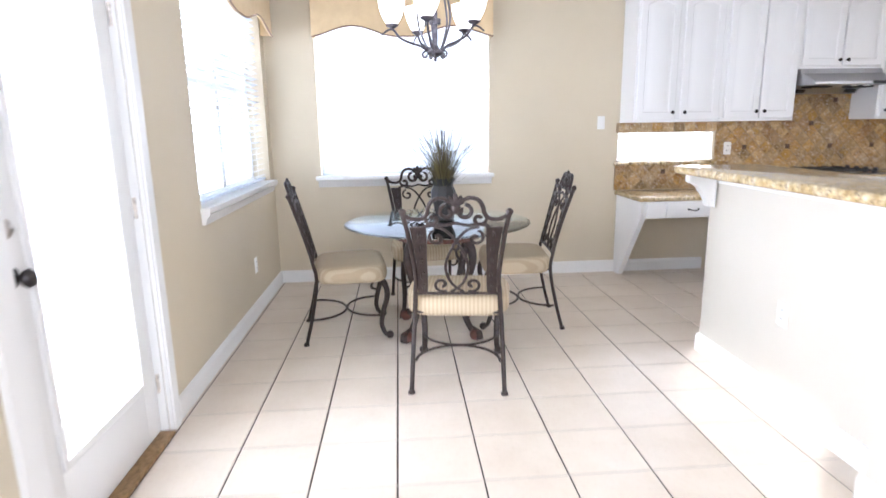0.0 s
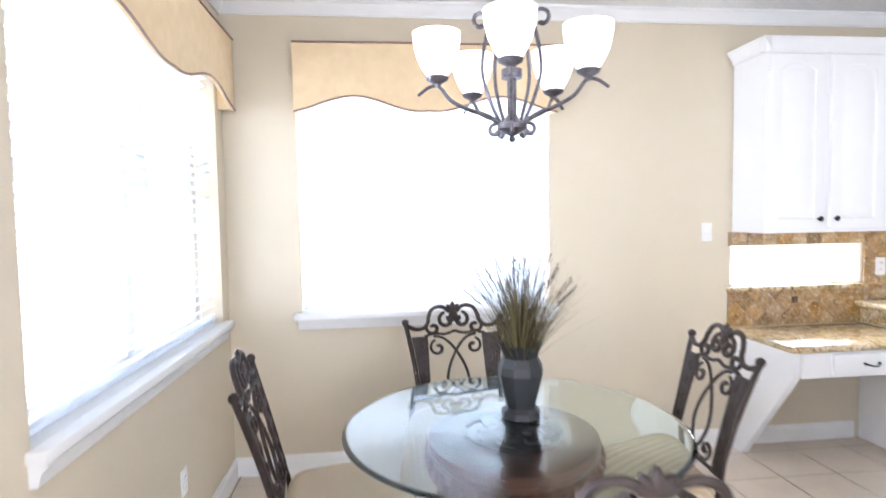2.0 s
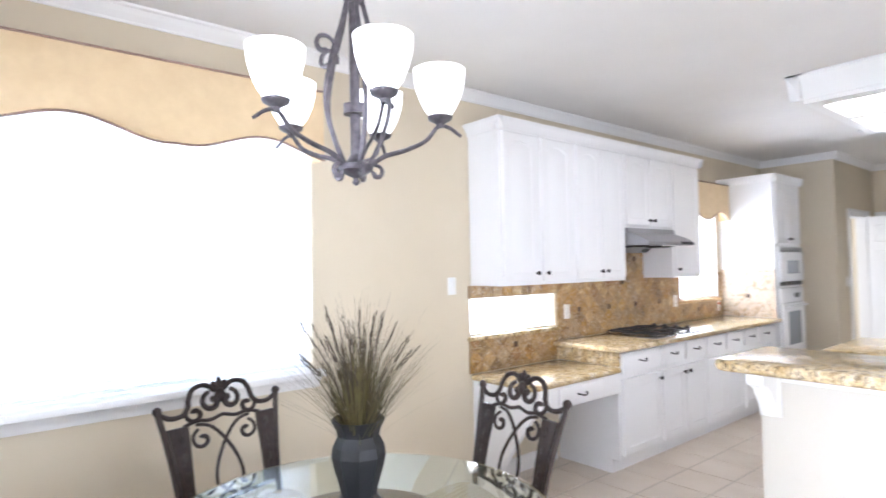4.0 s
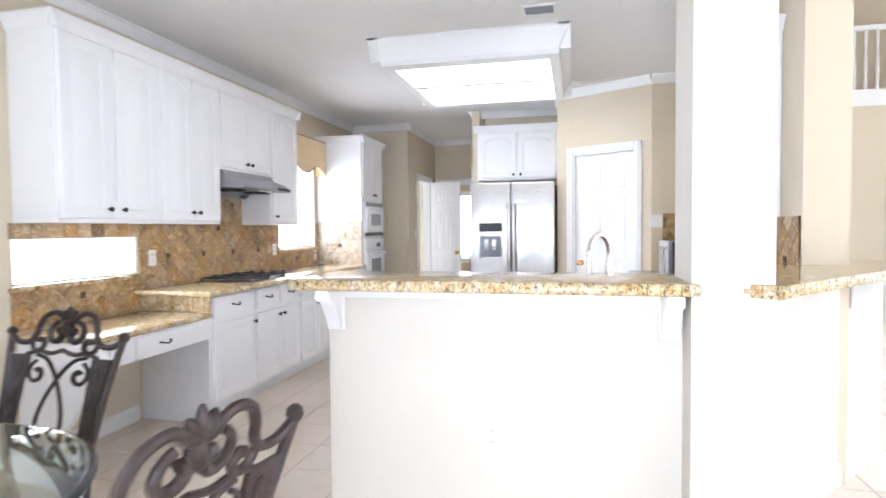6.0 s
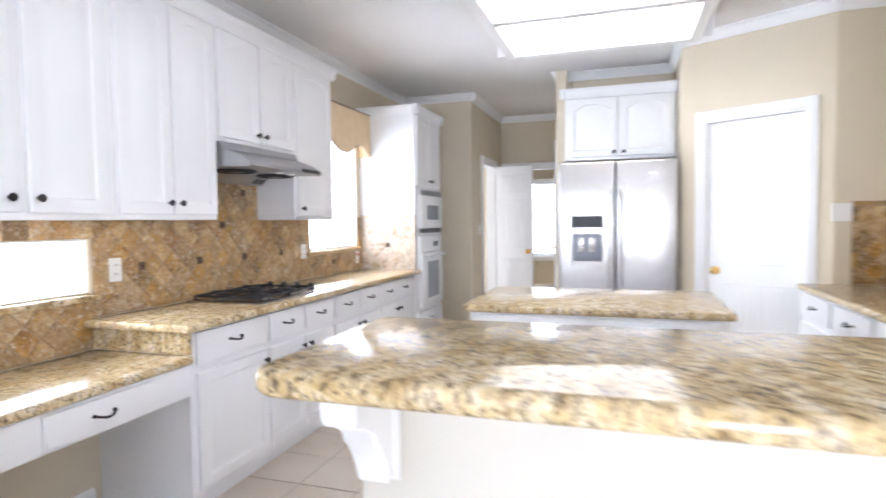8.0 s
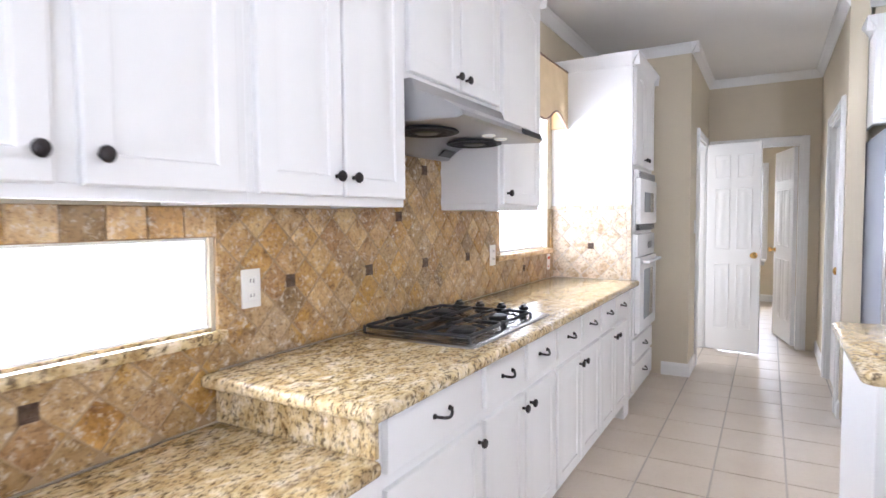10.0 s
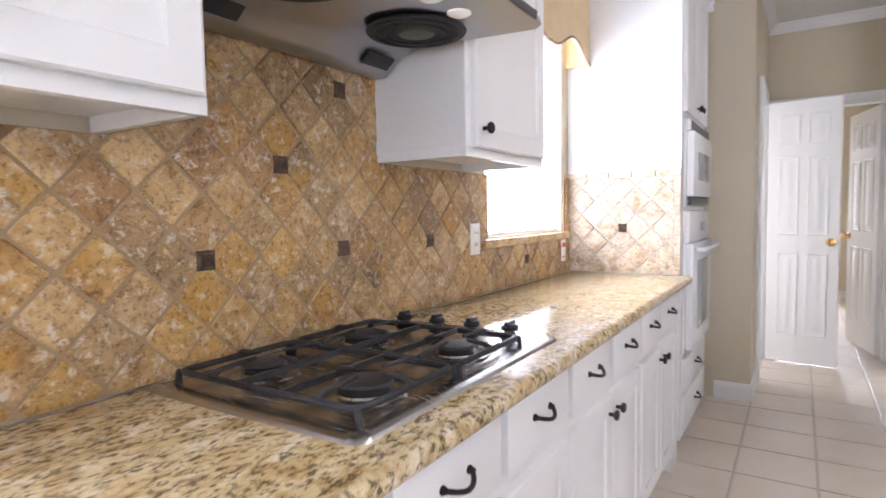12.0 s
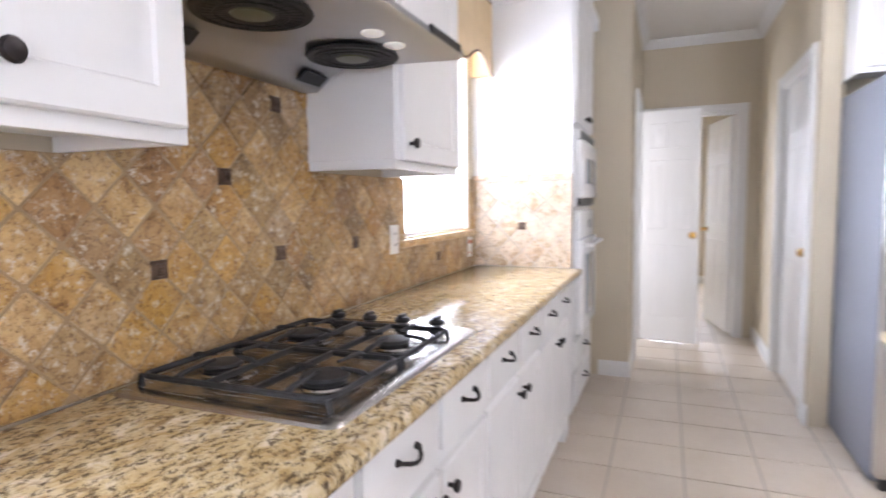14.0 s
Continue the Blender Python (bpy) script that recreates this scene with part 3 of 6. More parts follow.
cabinet("wall_cabinet", "white wall cabinet beside the hood, two arched doors", (2.76, NY), 0, 0.65, UD, UB, UT, double(0.02, 0.635, UB + 0.025, UT - 0.03, UB + 0.08, 0.035, 0.012), group=G)
cabinet("wall_cabinet", "short white wall cabinet above the range hood", (3.41, NY), 0, 0.755, UD, 1.80, UT, double(0.02, 0.735, 1.825, UT - 0.03, 1.87, 0.03, 0.012), group=G)
cabinet("wall_cabinet", "narrow white wall cabinet beside the kitchen window", (4.165, NY), 0, 0.51, UD, UB, UT, [("door", 0.025, 0.485, UB + 0.025, UT - 0.03, 0.06, UB + 0.075, 0.035)], group=G)
CCROWN = [(0, -0.02), (0.008, -0.02), (0.01, 0.0), (0.03, 0.03), (0.042, 0.045), (0.045, 0.06), (0, 0.06)]


def cab_crown(name, pts, z, label):
    """Crown round the top of a cabinet run: pts walk along the front with the room on the right side."""
    t = thing(name, label, "moulding", (pts[0][0], pts[0][1], z), kind="structure")
    for a, b in zip(pts, pts[1:]):
        d = (Vector(b) - Vector(a)).normalized()
        nrm = (d.y, -d.x, 0)
        e = Vector((*d, 0)) * 0.045
        o = Vector((*a, 0)) - Vector((*pts[0], 0))
        bm = prism(bmesh.new(), CCROWN, Vector((*(Vector(b) - Vector(a)), 0)) + 2 * e, o - e, nrm, (0, 0, 1))
        part("crown_strip", bm, CAB, t)
    bm = bmesh.new()
    xs, ys = [p[0] - pts[0][0] for p in pts], [p[1] - pts[0][1] for p in pts]
    box(bm, min(xs) + 0.001, max(xs) - 0.001, min(ys) + 0.001, max(ys) - 0.004, 0.0, 0.05)
    part("top_board", bm, CAB, t)
    return t


cab_crown("trim_cabinet_crown", [(1.99, NY), (1.99, NY - UD), (4.675, NY - UD), (4.675, NY)], UT, "white crown moulding on top of the wall cabinets")

# base run
BD, BH = 0.55, 0.875
G = "base cabinets along the north wall"
FZ = (0.13, 0.675, 0.715, 0.862)
runs = [(2.90, 3.47, "single"), (3.47, 4.20, "double"), (4.20, 4.94, "double"), (4.94, 5.62, "double")]
for x0, x1, k in runs:
    w = x1 - x0
    fr = []
    if k == "single":
        fr = [("drawer", 0.035, w - 0.015, FZ[2], FZ[3]), ("door", 0.035, w - 0.015, FZ[0], FZ[1], w - 0.045, FZ[1] - 0.05, 0.0)]
    else:
        m = w / 2
        fr = [("drawer", 0.015, m - 0.015, FZ[2], FZ[3]), ("drawer", m + 0.015, w - 0.015, FZ[2], FZ[3])]
        fr += [("door", 0.015, m - 0.008, FZ[0], FZ[1], m - 0.038, FZ[1] - 0.05, 0.0), ("door", m + 0.008, w - 0.015, FZ[0], FZ[1], m + 0.038, FZ[1] - 0.05, 0.0)]
    cabinet("base_cabinet", "white base cabinet with drawers above raised-panel doors" if k == "double" else "white base cabinet with one drawer and one door", (x0, NY), 0, w, BD, 0, BH, fr, 0.10, G)


def worktop(name, label, x0, x1, y0, y1, z0, z1, round_corners=(), bev=0.014):
    """A granite slab with a rounded nose; round_corners: indices 0 sw, 1 se, 2 ne, 3 nw with a radius."""
    rad = dict(round_corners)
    bm = bmesh.new()

    def ring(ins, z):
        out = []
        for i, (x, y, a) in enumerate(((x0, y0, 180), (x1, y0, 270), (x1, y1, 0), (x0, y1, 90))):
            r = max(rad.get(i, 0.016), bev + 0.002)
            cx, cy = x + (r if i in (0, 3) else -r), y + (r if i in (0, 1) else -r)
            for k in range(7):
                t = radians(a + 15 * k)
                out.append(bm.verts.new((cx + (r - ins) * math.cos(t), cy + (r - ins) * math.sin(t), z)))
        return out
    prof = [(bev * (1 - math.sin(radians(q))), z0 + bev * (1 - math.cos(radians(q)))) for q in (0, 30, 60, 90)]
    prof += [(bev * (1 - math.cos(radians(q))), z1 - bev * (1 - math.sin(radians(q)))) for q in (0, 30, 60, 90)]
    rings = [ring(i, z) for i, z in prof]
    for p, q in zip(rings, rings[1:]):
        for k in range(len(p)):
            bm.faces.new((p[k], p[(k + 1) % len(p)], q[(k + 1) % len(p)], q[k]))
    bm.faces.new(rings[0][::-1])
    bm.faces.new(rings[-1])
    return tagged(mesh_object(name, bm, GRANITE, 32), label, "worktop")


worktop("worktop", "speckled gold granite worktop with rounded nose", 2.83, 5.76, 4.385, 4.988, 0.877, 0.915)
tagged(mesh_object("filler_panel", B(5.621, 5.759, 4.45, 4.99, 0.0, 0.876, 0.002), CAB), "white filler panel beside the oven cabinet", "cabinet panel")
worktop("desk_top", "speckled gold granite desk top, lower than the worktop", 1.965, 2.897, 4.415, 4.988, 0.732, 0.770)
tagged(mesh_object("granite_upstand", B(2.882, 2.899, 4.43, 4.985, 0.771, 0.876, 0.002), GRANITE), "granite strip closing the step between desk and worktop", "upstand")
# island and microwave counter
worktop("island_top", "speckled gold granite island top", 3.70, 4.57, 2.105, 3.42, 0.877, 0.915, ((0, 0.04), (1, 0.04), (2, 0.04), (3, 0.04)))
isl = [("drawer", 0.04, 0.60, FZ[2], FZ[3]), ("drawer", 0.63, 1.20, FZ[2], FZ[3]), ("door", 0.03, 0.29, FZ[0], FZ[1], 0.26, FZ[1] - 0.05, 0.0), ("door", 0.31, 0.58, FZ[0], FZ[1], 0.34, FZ[1] - 0.05, 0.0), ("door", 0.61, 0.87, FZ[0], FZ[1], 0.84, FZ[1] - 0.05, 0.0), ("door", 0.89, 1.14, FZ[0], FZ[1], 0.92, FZ[1] - 0.05, 0.0)]
cabinet("kitchen_island", "white island cabinet with drawers and raised-panel doors", (4.535, 3.38), -90, 1.24, 0.795, 0, BH, isl, 0.10, category="island")
cabinet("base_cabinet", "white base cabinet under the microwave counter", (5.145, 0.88), 180, 1.27, 0.60, 0, BH, [("drawer", 0.62, 1.15, FZ[2], FZ[3]), ("drawer", 0.03, 0.58, FZ[2], FZ[3]), *double(0.03, 1.15, FZ[0], FZ[1], 0.6, 0.0)], 0.10)
cabinet("base_cabinet", "white base cabinet at the end of the microwave counter", (3.87, 0.88), 180, 1.26, 0.60, 0, BH, [("drawer", 0.62, 1.15, FZ[2], FZ[3]), ("drawer", 0.03, 0.58, FZ[2], FZ[3]), *double(0.03, 1.15, FZ[0], FZ[1], 0.6, 0.0)], 0.10)
worktop("worktop", "speckled gold granite worktop under the microwave", 2.77, 5.145, 0.89, 1.52, 0.877, 0.915)
cabinet("wall_cabinet", "white wall cabinet above the microwave", (4.26, 0.88), 180, 1.20, UD, UB, UT, double(0.03, 1.17, UB + 0.025, UT - 0.03, UB + 0.08, 0.035))
cab_crown("trim_cabinet_crown", [(4.26, 0.885), (4.26, 0.88 + UD), (3.06, 0.88 + UD), (3.06, 0.885)], UT, "white crown moulding on the wall cabinet")
# sink run behind the bar
cabinet("sink_cabinet", "white sink base cabinet behind the bar", (1.962, 1.62), 90, 1.40, 0.60, 0, BH, double(0.03, 1.37, FZ[0], 0.85, 0.8, 0.0), 0.10)
worktop("worktop", "speckled gold granite worktop at the sink", 1.99, 2.62, 1.62, 3.05, 0.877, 0.915)
# bar tops
worktop("bar_counter", "thick speckled gold granite bar counter with rounded corners", 1.60, 2.14, 1.582, 3.17, 1.078, 1.122, ((0, 0.035), (1, 0.03), (2, 0.05), (3, 0.06)), 0.019)
sc_ = prism(bmesh.new(), [(0.0, -0.22), (0.008, -0.25), (0.035, -0.265), (2.0, -0.265), (2.0, 0.34), (0.45, 0.34), (0.08, 0.11), (0.0, -0.10)], (0, 0, 0.044), (0, 0, 1.078), (1, 0, 0), (0, 1, 0), 0.014)
tagged(mesh_object("bar_counter", sc_, GRANITE, 32), "thick granite counter of the slanted second bar", "worktop").matrix_basis = SB

# ---- windows and doors ----


# Sheets outside the windows emit; the blown-out daylight is put into their material.
DAYGLOW = lit_mat("daylight_glow", (0.95, 0.98, 1.0), 3.4)


def backdrop(name, x0, x1, y0, y1, z0, z1, label, mat=None):
    return structure(name, B(x0, x1, y0, y1, z0, z1), mat or OUTSIDE, label, "backdrop")


OUTSIDE = outdoors_mat()
structure("ground_patio", B(-2.69, -1.31, -3.0, 7.1, -0.25, -0.06), painted("patio_concrete", (0.55, 0.53, 0.50), 0.9, 30.0, 0.3), "pale concrete patio outside the door", "ground")
backdrop("backdrop_west", -2.75, -2.70, -2.5, 5.4, -1.0, 5.0, "glowing sheet standing in for bright daylight outside", DAYGLOW)
backdrop("backdrop_garden", -2.75, -2.70, 5.4, 14.0, -1.0, 5.0, "glowing pale blue sheet for the garden outside")
backdrop("backdrop_north", -2.6, 17.0, 7.2, 7.25, -1.0, 5.0, "glowing sheet standing in for bright daylight outside", DAYGLOW)
backdrop("backdrop_east", 13.4, 13.45, 1.5, 6.0, -1.0, 4.0, "glowing sheet standing in for bright daylight outside", DAYGLOW)
backdrop("backdrop_south", -1.0, 6.0, -7.6, -7.55, -1.0, 6.0, "glowing sheet standing in for bright daylight outside", DAYGLOW)
backdrop("backdrop_living", 9.4, 9.45, -3.5, 0.5, -0.5, 2.9, "glowing sheet standing in for bright daylight outside", DAYGLOW)


def window(name, label, m, w, h, sill=True, rails=1, mullion=False, blinds=0, tilt=20, sill_out=0.09, sill_over=0.04, depth=0.2, f=0.045):
    """In a local frame: x along the opening, y=0 the room face, y grows outwards, z=0 at the opening's foot."""
    ob = tagged(new(name), label, "window", kind="structure")
    ob.matrix_basis = m
    y0, y1 = depth - 0.07, depth - 0.02
    bm = bmesh.new()
    box(bm, 0, w, y0, y1, 0, f, 0.004)
    box(bm, 0, w, y0, y1, h - f, h, 0.004)
    box(bm, 0, f, y0 + 0.002, y1 - 0.002, f, h - f, 0.004)
    box(bm, w - f, w, y0 + 0.002, y1 - 0.002, f, h - f, 0.004)
    part("window_frame", bm, TRIM, ob)
    if rails:
        part("meeting_rail", B(f, w - f, y0 - 0.004, y1, h * 0.5 - 0.02, h * 0.5 + 0.02, 0.004), TRIM, ob)
    if mullion:
        part("mullion", B(w / 2 - 0.04, w / 2 + 0.04, y0 - 0.012, y1, f, h - f, 0.004), TRIM, ob)
    pn = part("pane", B(f * 0.8, w - f * 0.8, y0 + 0.02, y0 + 0.026, f * 0.8, h - f * 0.8), PANE, ob)
    pn.visible_shadow = False
    if sill:
        bm = box(bmesh.new(), -sill_over, w + sill_over, -sill_out, 0.0, -0.022, 0.012, 0.008)
        box(bm, 0.001, w - 0.001, 0.0, y0, -0.02, 0.010)
        part("window_sill", bm, TRIM, ob)
        bm = prism(bmesh.new(), [(0, -0.085), (-0.02, -0.085), (-0.026, -0.07), (-0.03, -0.05), (-0.05, -0.03), (-0.055, -0.023), (0, -0.023)], (w + 2 * sill_over - 0.03, 0, 0), (-sill_over + 0.015, 0, 0), (0, 1, 0), (0, 0, 1))
        part("apron", bm, TRIM, ob)
    if blinds:
        bl = tagged(new("window_blind"), "white horizontal slat blind lowered over the window", "blind")
        bl.matrix_basis = m
        part("head_rail", B(0.012, w - 0.012, 0.03, 0.085, h - 0.05, h - 0.004, 0.004), BLIND, bl)
        part("bottom_rail", B(0.012, w - 0.012, 0.035, 0.08, 0.02, 0.038, 0.004), BLIND, bl)
        pitch = (h - 0.10) / blinds
        me = None
        for k in range(blinds):
            z = 0.055 + pitch * k
            if me is None:
                b2 = bmesh.new()
                prism(b2, [(-0.024, -0.0015), (0.0, 0.001), (0.024, -0.0015), (0.024, 0.0), (0.0, 0.0028), (-0.024, 0.0)], (w - 0.03, 0, 0), (0.015, 0, 0), (0, 1, 0), (0, 0, 1))
                ob2 = part("slat", b2, BLIND, bl)
                me = ob2.data
            else:
                ob2 = new("slat", me)
                ob2.parent = bl
            ob2.matrix_basis = pose(0, 0.0575, z, tilt, 0, 0)
        for cx in (w * 0.15, w * 0.5, w * 0.85):
            part("ladder_cord", B(cx - 0.002, cx + 0.002, 0.034, 0.036, 0.03, h - 0.05), BLIND, bl)
    return ob


window("window_north", "large bright window with white sill and lowered blind", pose(WIN_N[0], NY, WIN_N[2]), 1.495, 1.455, blinds=32, tilt=-76, rails=0, sill_over=0.035)
window("window_west", "double window with white sill and slat blinds", pose(WX, WIN_W[0], WIN_W[2], 0, 0, 90), 1.74, 1.465, mullion=True, blinds=30, tilt=-14, sill_out=0.055, sill_over=0.03)
window("window_desk", "low strip window above the desk", pose(WIN_D[0], NY, WIN_D[2]), 0.90, 0.26, sill=False, rails=0, depth=0.078, f=0.010)
window("window_kitchen", "kitchen window between cabinet and ovens", pose(WIN_K[0], NY, WIN_K[2]), 0.84, 1.025, sill=False, rails=0, depth=0.10, f=0.018)
window("window_hall", "far room window with white blinds", pose(12.0, 4.82, 0.65, 0, 0, -90), 1.10, 1.45, blinds=26, tilt=32, depth=0.15)
casing("trim_far_window", pose(12.0, 4.82, 0.65, 0, 0, -90), 1.10, 1.45, "white casing round the far window", 0.06)


for x0, x1, z0, z1 in ((WIN_K[0], WIN_K[0] + 0.008, WIN_K[2], WIN_K[3]), (WIN_K[1] - 0.008, WIN_K[1], WIN_K[2], WIN_K[3]), (WIN_K[0] + 0.008, WIN_K[1] - 0.008, WIN_K[3] - 0.008, WIN_K[3])):
    structure("trim_window_liner", B(x0, x1, NY + 0.004, NY + 0.2, z0, z1), TRIM, "white painted liner of the kitchen window opening", "window trim")


def valance(name, m, w, h, depth, label, dips):
    """An upholstered box valance whose lower edge waves; local x along the wall, -y into the room."""
    v = tagged(new(name), label, "valance")
    v.matrix_basis = m
    n = 48

    def low(u):
        # arch at both thirds, dip between, tails at the ends
        a = abs(u - 0.5) * 2
        return 0.085 * (0.5 - 0.5 * math.cos(2 * math.pi * (a - 0.06) * 1.0)) if a < 0.97 else 0.0
    pts = [(w * k / n, low(k / n)) for k in range(n + 1)]
    outline = pts + [(w, h), (0, h)]
    part("front_board", prism(bmesh.new(), outline, (0, 0.02, 0), (0, -depth, 0), (1, 0, 0), (0, 0, 1)), VALANCE, v)
    for x in (0.0, w - 0.02):
        part("side_board", B(x, x + 0.02, -depth + 0.02, -0.003, 0.0, h), VALANCE, v)
    part("top_board", B(0.02, w - 0.02, -depth + 0.02, -0.003, h - 0.02, h), VALANCE, v)
    part("lower_cord", tube(bmesh.new(), [(x, -depth - 0.002, z - 0.002) for x, z in pts], 0.006, 6), CORD, v, "twisted dark brown cord")
    part("upper_cord", tube(bmesh.new(), [(0, -depth - 0.002, h), (w, -depth - 0.002, h)], 0.006, 6), CORD, v, "twisted dark brown cord")
    return v


valance("window_valance", pose(-0.685, NY, 2.105), 1.505, 0.378, 0.12, "gold upholstered valance with wavy lower edge over the window", 2)
valance("window_valance", pose(WX, 3.06, 2.115, 0, 0, 90), 1.86, 0.385, 0.09, "gold upholstered valance with wavy lower edge over the double window", 2)
valance("window_valance", pose(4.72, NY, 1.96), 1.04, 0.385, 0.12, "gold upholstered valance over the kitchen window", 1)

# glazed door in the west wall
gd = tagged(new("door_glazed"), "white full-light glazed exterior door, closed", "door", kind="structure")
gd.matrix_basis = pose(WX, DOOR_W[0], 0, 0, 0, 90)
GW = DOOR_W[1] - DOOR_W[0]
bm = bmesh.new()
box(bm, 0.02, 0.145, 0.03, 0.075, 0.02, 2.04, 0.003)
box(bm, GW - 0.13, GW - 0.02, 0.03, 0.075, 0.02, 2.04, 0.003)
box(bm, 0.145, GW - 0.13, 0.031, 0.074, 0.02, 0.28, 0.003)
box(bm, 0.145, GW - 0.13, 0.031, 0.074, 1.92, 2.04, 0.003)
part("door_leaf", bm, TRIM, gd)
bm = bmesh.new()
for x0, x1, z0, z1 in ((0.14, 0.17, 0.275, 1.925), (GW - 0.155, GW - 0.125, 0.275, 1.925), (0.17, GW - 0.155, 0.275, 0.305), (0.17, GW - 0.155, 1.895, 1.925)):
    box(bm, x0, x1, 0.018, 0.032, z0, z1, 0.004)
part("glazing_bead", bm, TRIM, gd)
pg = part("pane", B(0.16, GW - 0.145, 0.048, 0.056, 0.29, 1.91), PANE, gd)
pg.visible_shadow = False
part("door_knob", lathe(bmesh.new(), [(0.031, 0), (0.031, 0.006), (0.012, 0.012), (0.011, 0.03), (0.024, 0.038), (0.029, 0.05), (0.022, 0.062), (0.008, 0.066)], (0.068, 0.03, 0.955), 20, Matrix.Rotation(radians(90), 4, "X")), KNOB, gd, "black round knob")
part("deadbolt", lathe(bmesh.new(), [(0.03, 0), (0.03, 0.01), (0.02, 0.018)], (0.068, 0.03, 1.10), 20, Matrix.Rotation(radians(90), 4, "X")), NICKEL, gd, "round deadbolt")
for z in (0.25, 1.05, 1.82):
    part("hinge", cyl(bmesh.new(), (GW - 0.015, 0.02, z - 0.045), (GW - 0.015, 0.02, z + 0.045), 0.008, None, 10), NICKEL, gd)
casing("trim_glazed_door", pose(WX, DOOR_W[0], 0, 0, 0, 90), GW, 2.06, "white casing round the glazed door", 0.10)
structure("door_threshold", B(WX - 0.16, WX + 0.035, DOOR_W[0] + 0.02, DOOR_W[1] - 0.02, 0.0, 0.018, 0.006), THRESH, "bronze metal door threshold", "threshold")

# pantry and hall doors
ang = math.degrees(math.atan2(PA[1] - PB[1], PA[0] - PB[0]))
pm = pose(PA[0], PA[1], 0, 0, 0, ang + 180)
casing("trim_pantry_door", pm @ pose(PL - 0.826, 0, 0), 0.666, 2.08, "white casing round the pantry door", 0.07)
six_panel_door("door_pantry", 0.634, 2.05, pm @ pose(PL - 0.810, 0.03, 0.01), "white six-panel pantry door, closed", 0.06)
casing("trim_hall_door", pose(7.38, 3.22, 0, 0, 0, 180), 0.93, 2.05, "white casing round the hall closet door", 0.07)
six_panel_door("door_hall_closet", 0.895, 2.025, pose(7.362, 3.19, 0.006, 0, 0, 180), "white six-panel hall closet door, closed", 0.84)
casing("trim_hall_end", pose(HX, 4.13, 0, 0, 0, -90), 0.75, 2.05, "white casing round the hall doorway", 0.07)
six_panel_door("door_hall_open", 0.48, 2.03, pose(8.08, 4.185, 0.012, 0, 0, -100), "white six-panel door standing open into the hall", 0.43)
casing("trim_hall_side_door", pose(7.40, 4.21, 0), 0.72, 2.05, "white casing round the open side doorway of the hall", 0.07)
six_panel_door("door_far_room", 0.70, 2.02, pose(HX + 0.13, 3.40, 0.012, 0, 0, 13), "white six-panel door standing open in the far room", 0.64)

# ---- oven tower ----
TX0, TX1, TY = 5.76, 6.48, 4.42
tw = TX1 - TX0
ot = cabinet("oven_cabinet", "tall white oven cabinet with doors, ovens and drawers", (TX0, NY), 0, tw, NY - TY - 0.02, 0, 2.36,
             [*double(0.03, tw - 0.03, 1.69, 2.33, 1.74, 0.03), ("drawer", 0.03, tw - 0.03, 0.345, 0.50), ("drawer", 0.03, tw - 0.03, 0.14, 0.32)], 0.10)
cab_crown("trim_oven_crown", [(TX0, NY), (TX0, TY + 0.02), (TX1, TY + 0.02), (TX1, NY)], 2.36, "white crown moulding on the oven cabinet")


def wall_oven(name, label, z0, z1, panel, vents, handle):
    o = thing(name, label, "oven", (TX0 + 0.04, TY + 0.018, z0))
    w, h = tw - 0.08, z1 - z0
    part("frame", box(bmesh.new(), 0, w, -0.012, 0.0, 0, h, 0.003), APPL, o)
    dz0, dz1 = (0.05 if vents else 0.02), h - panel
    d = part("door", box(bmesh.new(), 0.012, w - 0.012, -0.045, -0.012, dz0, dz1, 0.006), APPL, o)
    part("door_glass", box(bmesh.new(), 0.15, w - 0.15, -0.048, -0.044, dz0 + 0.08, dz1 - 0.09, 0.002), DARKGLASS, d, "pale tinted oven glass")
    if handle:
        bm = tube(bmesh.new(), [(0.06, -0.05, dz1 - 0.03), (0.08, -0.085, dz1 - 0.03), (w - 0.08, -0.085, dz1 - 0.03), (w - 0.06, -0.05, dz1 - 0.03)], 0.012, 8)
        part("handle", bm, APPL, d)
    part("control_panel", box(bmesh.new(), 0.006, w - 0.006, -0.03, -0.012, dz1 + 0.004, h - 0.004, 0.004), APPL, o)
    if not vents:
        part("display", box(bmesh.new(), w * 0.58, w * 0.8, -0.032, -0.029, dz1 + 0.05, h - 0.06), BLACK, o)
    for zz in ([h - 0.018 - 0.012 * k for k in range(4)] if vents else []) + ([0.012 + 0.01 * k for k in range(4)] if vents else []):
        part("vent_slot", box(bmesh.new(), 0.03, w - 0.03, -0.034, -0.03 + 0.016 * (zz < 0.1), zz - 0.0035, zz + 0.0035), BLACK, o)
    return o


wall_oven("microwave_oven", "white built-in microwave oven in the tall cabinet", 1.24, 1.66, 0.06, True, False)
wall_oven("wall_oven", "white built-in wall oven with bar handle", 0.52, 1.22, 0.16, False, True)

# ---- refrigerator ----
fr = thing("refrigerator", "stainless side-by-side refrigerator with water dispenser", "refrigerator", (5.56, 2.665, 0), -90)
fr.matrix_basis = fr.matrix_basis @ Matrix.Diagonal((0.94, 1.0, 1.0, 1.0))
part("body", box(bmesh.new(), -0.478, 0.478, 0.075, 0.84, 0.02, 1.80, 0.006), GREYSIDE, fr, "grey painted cabinet")
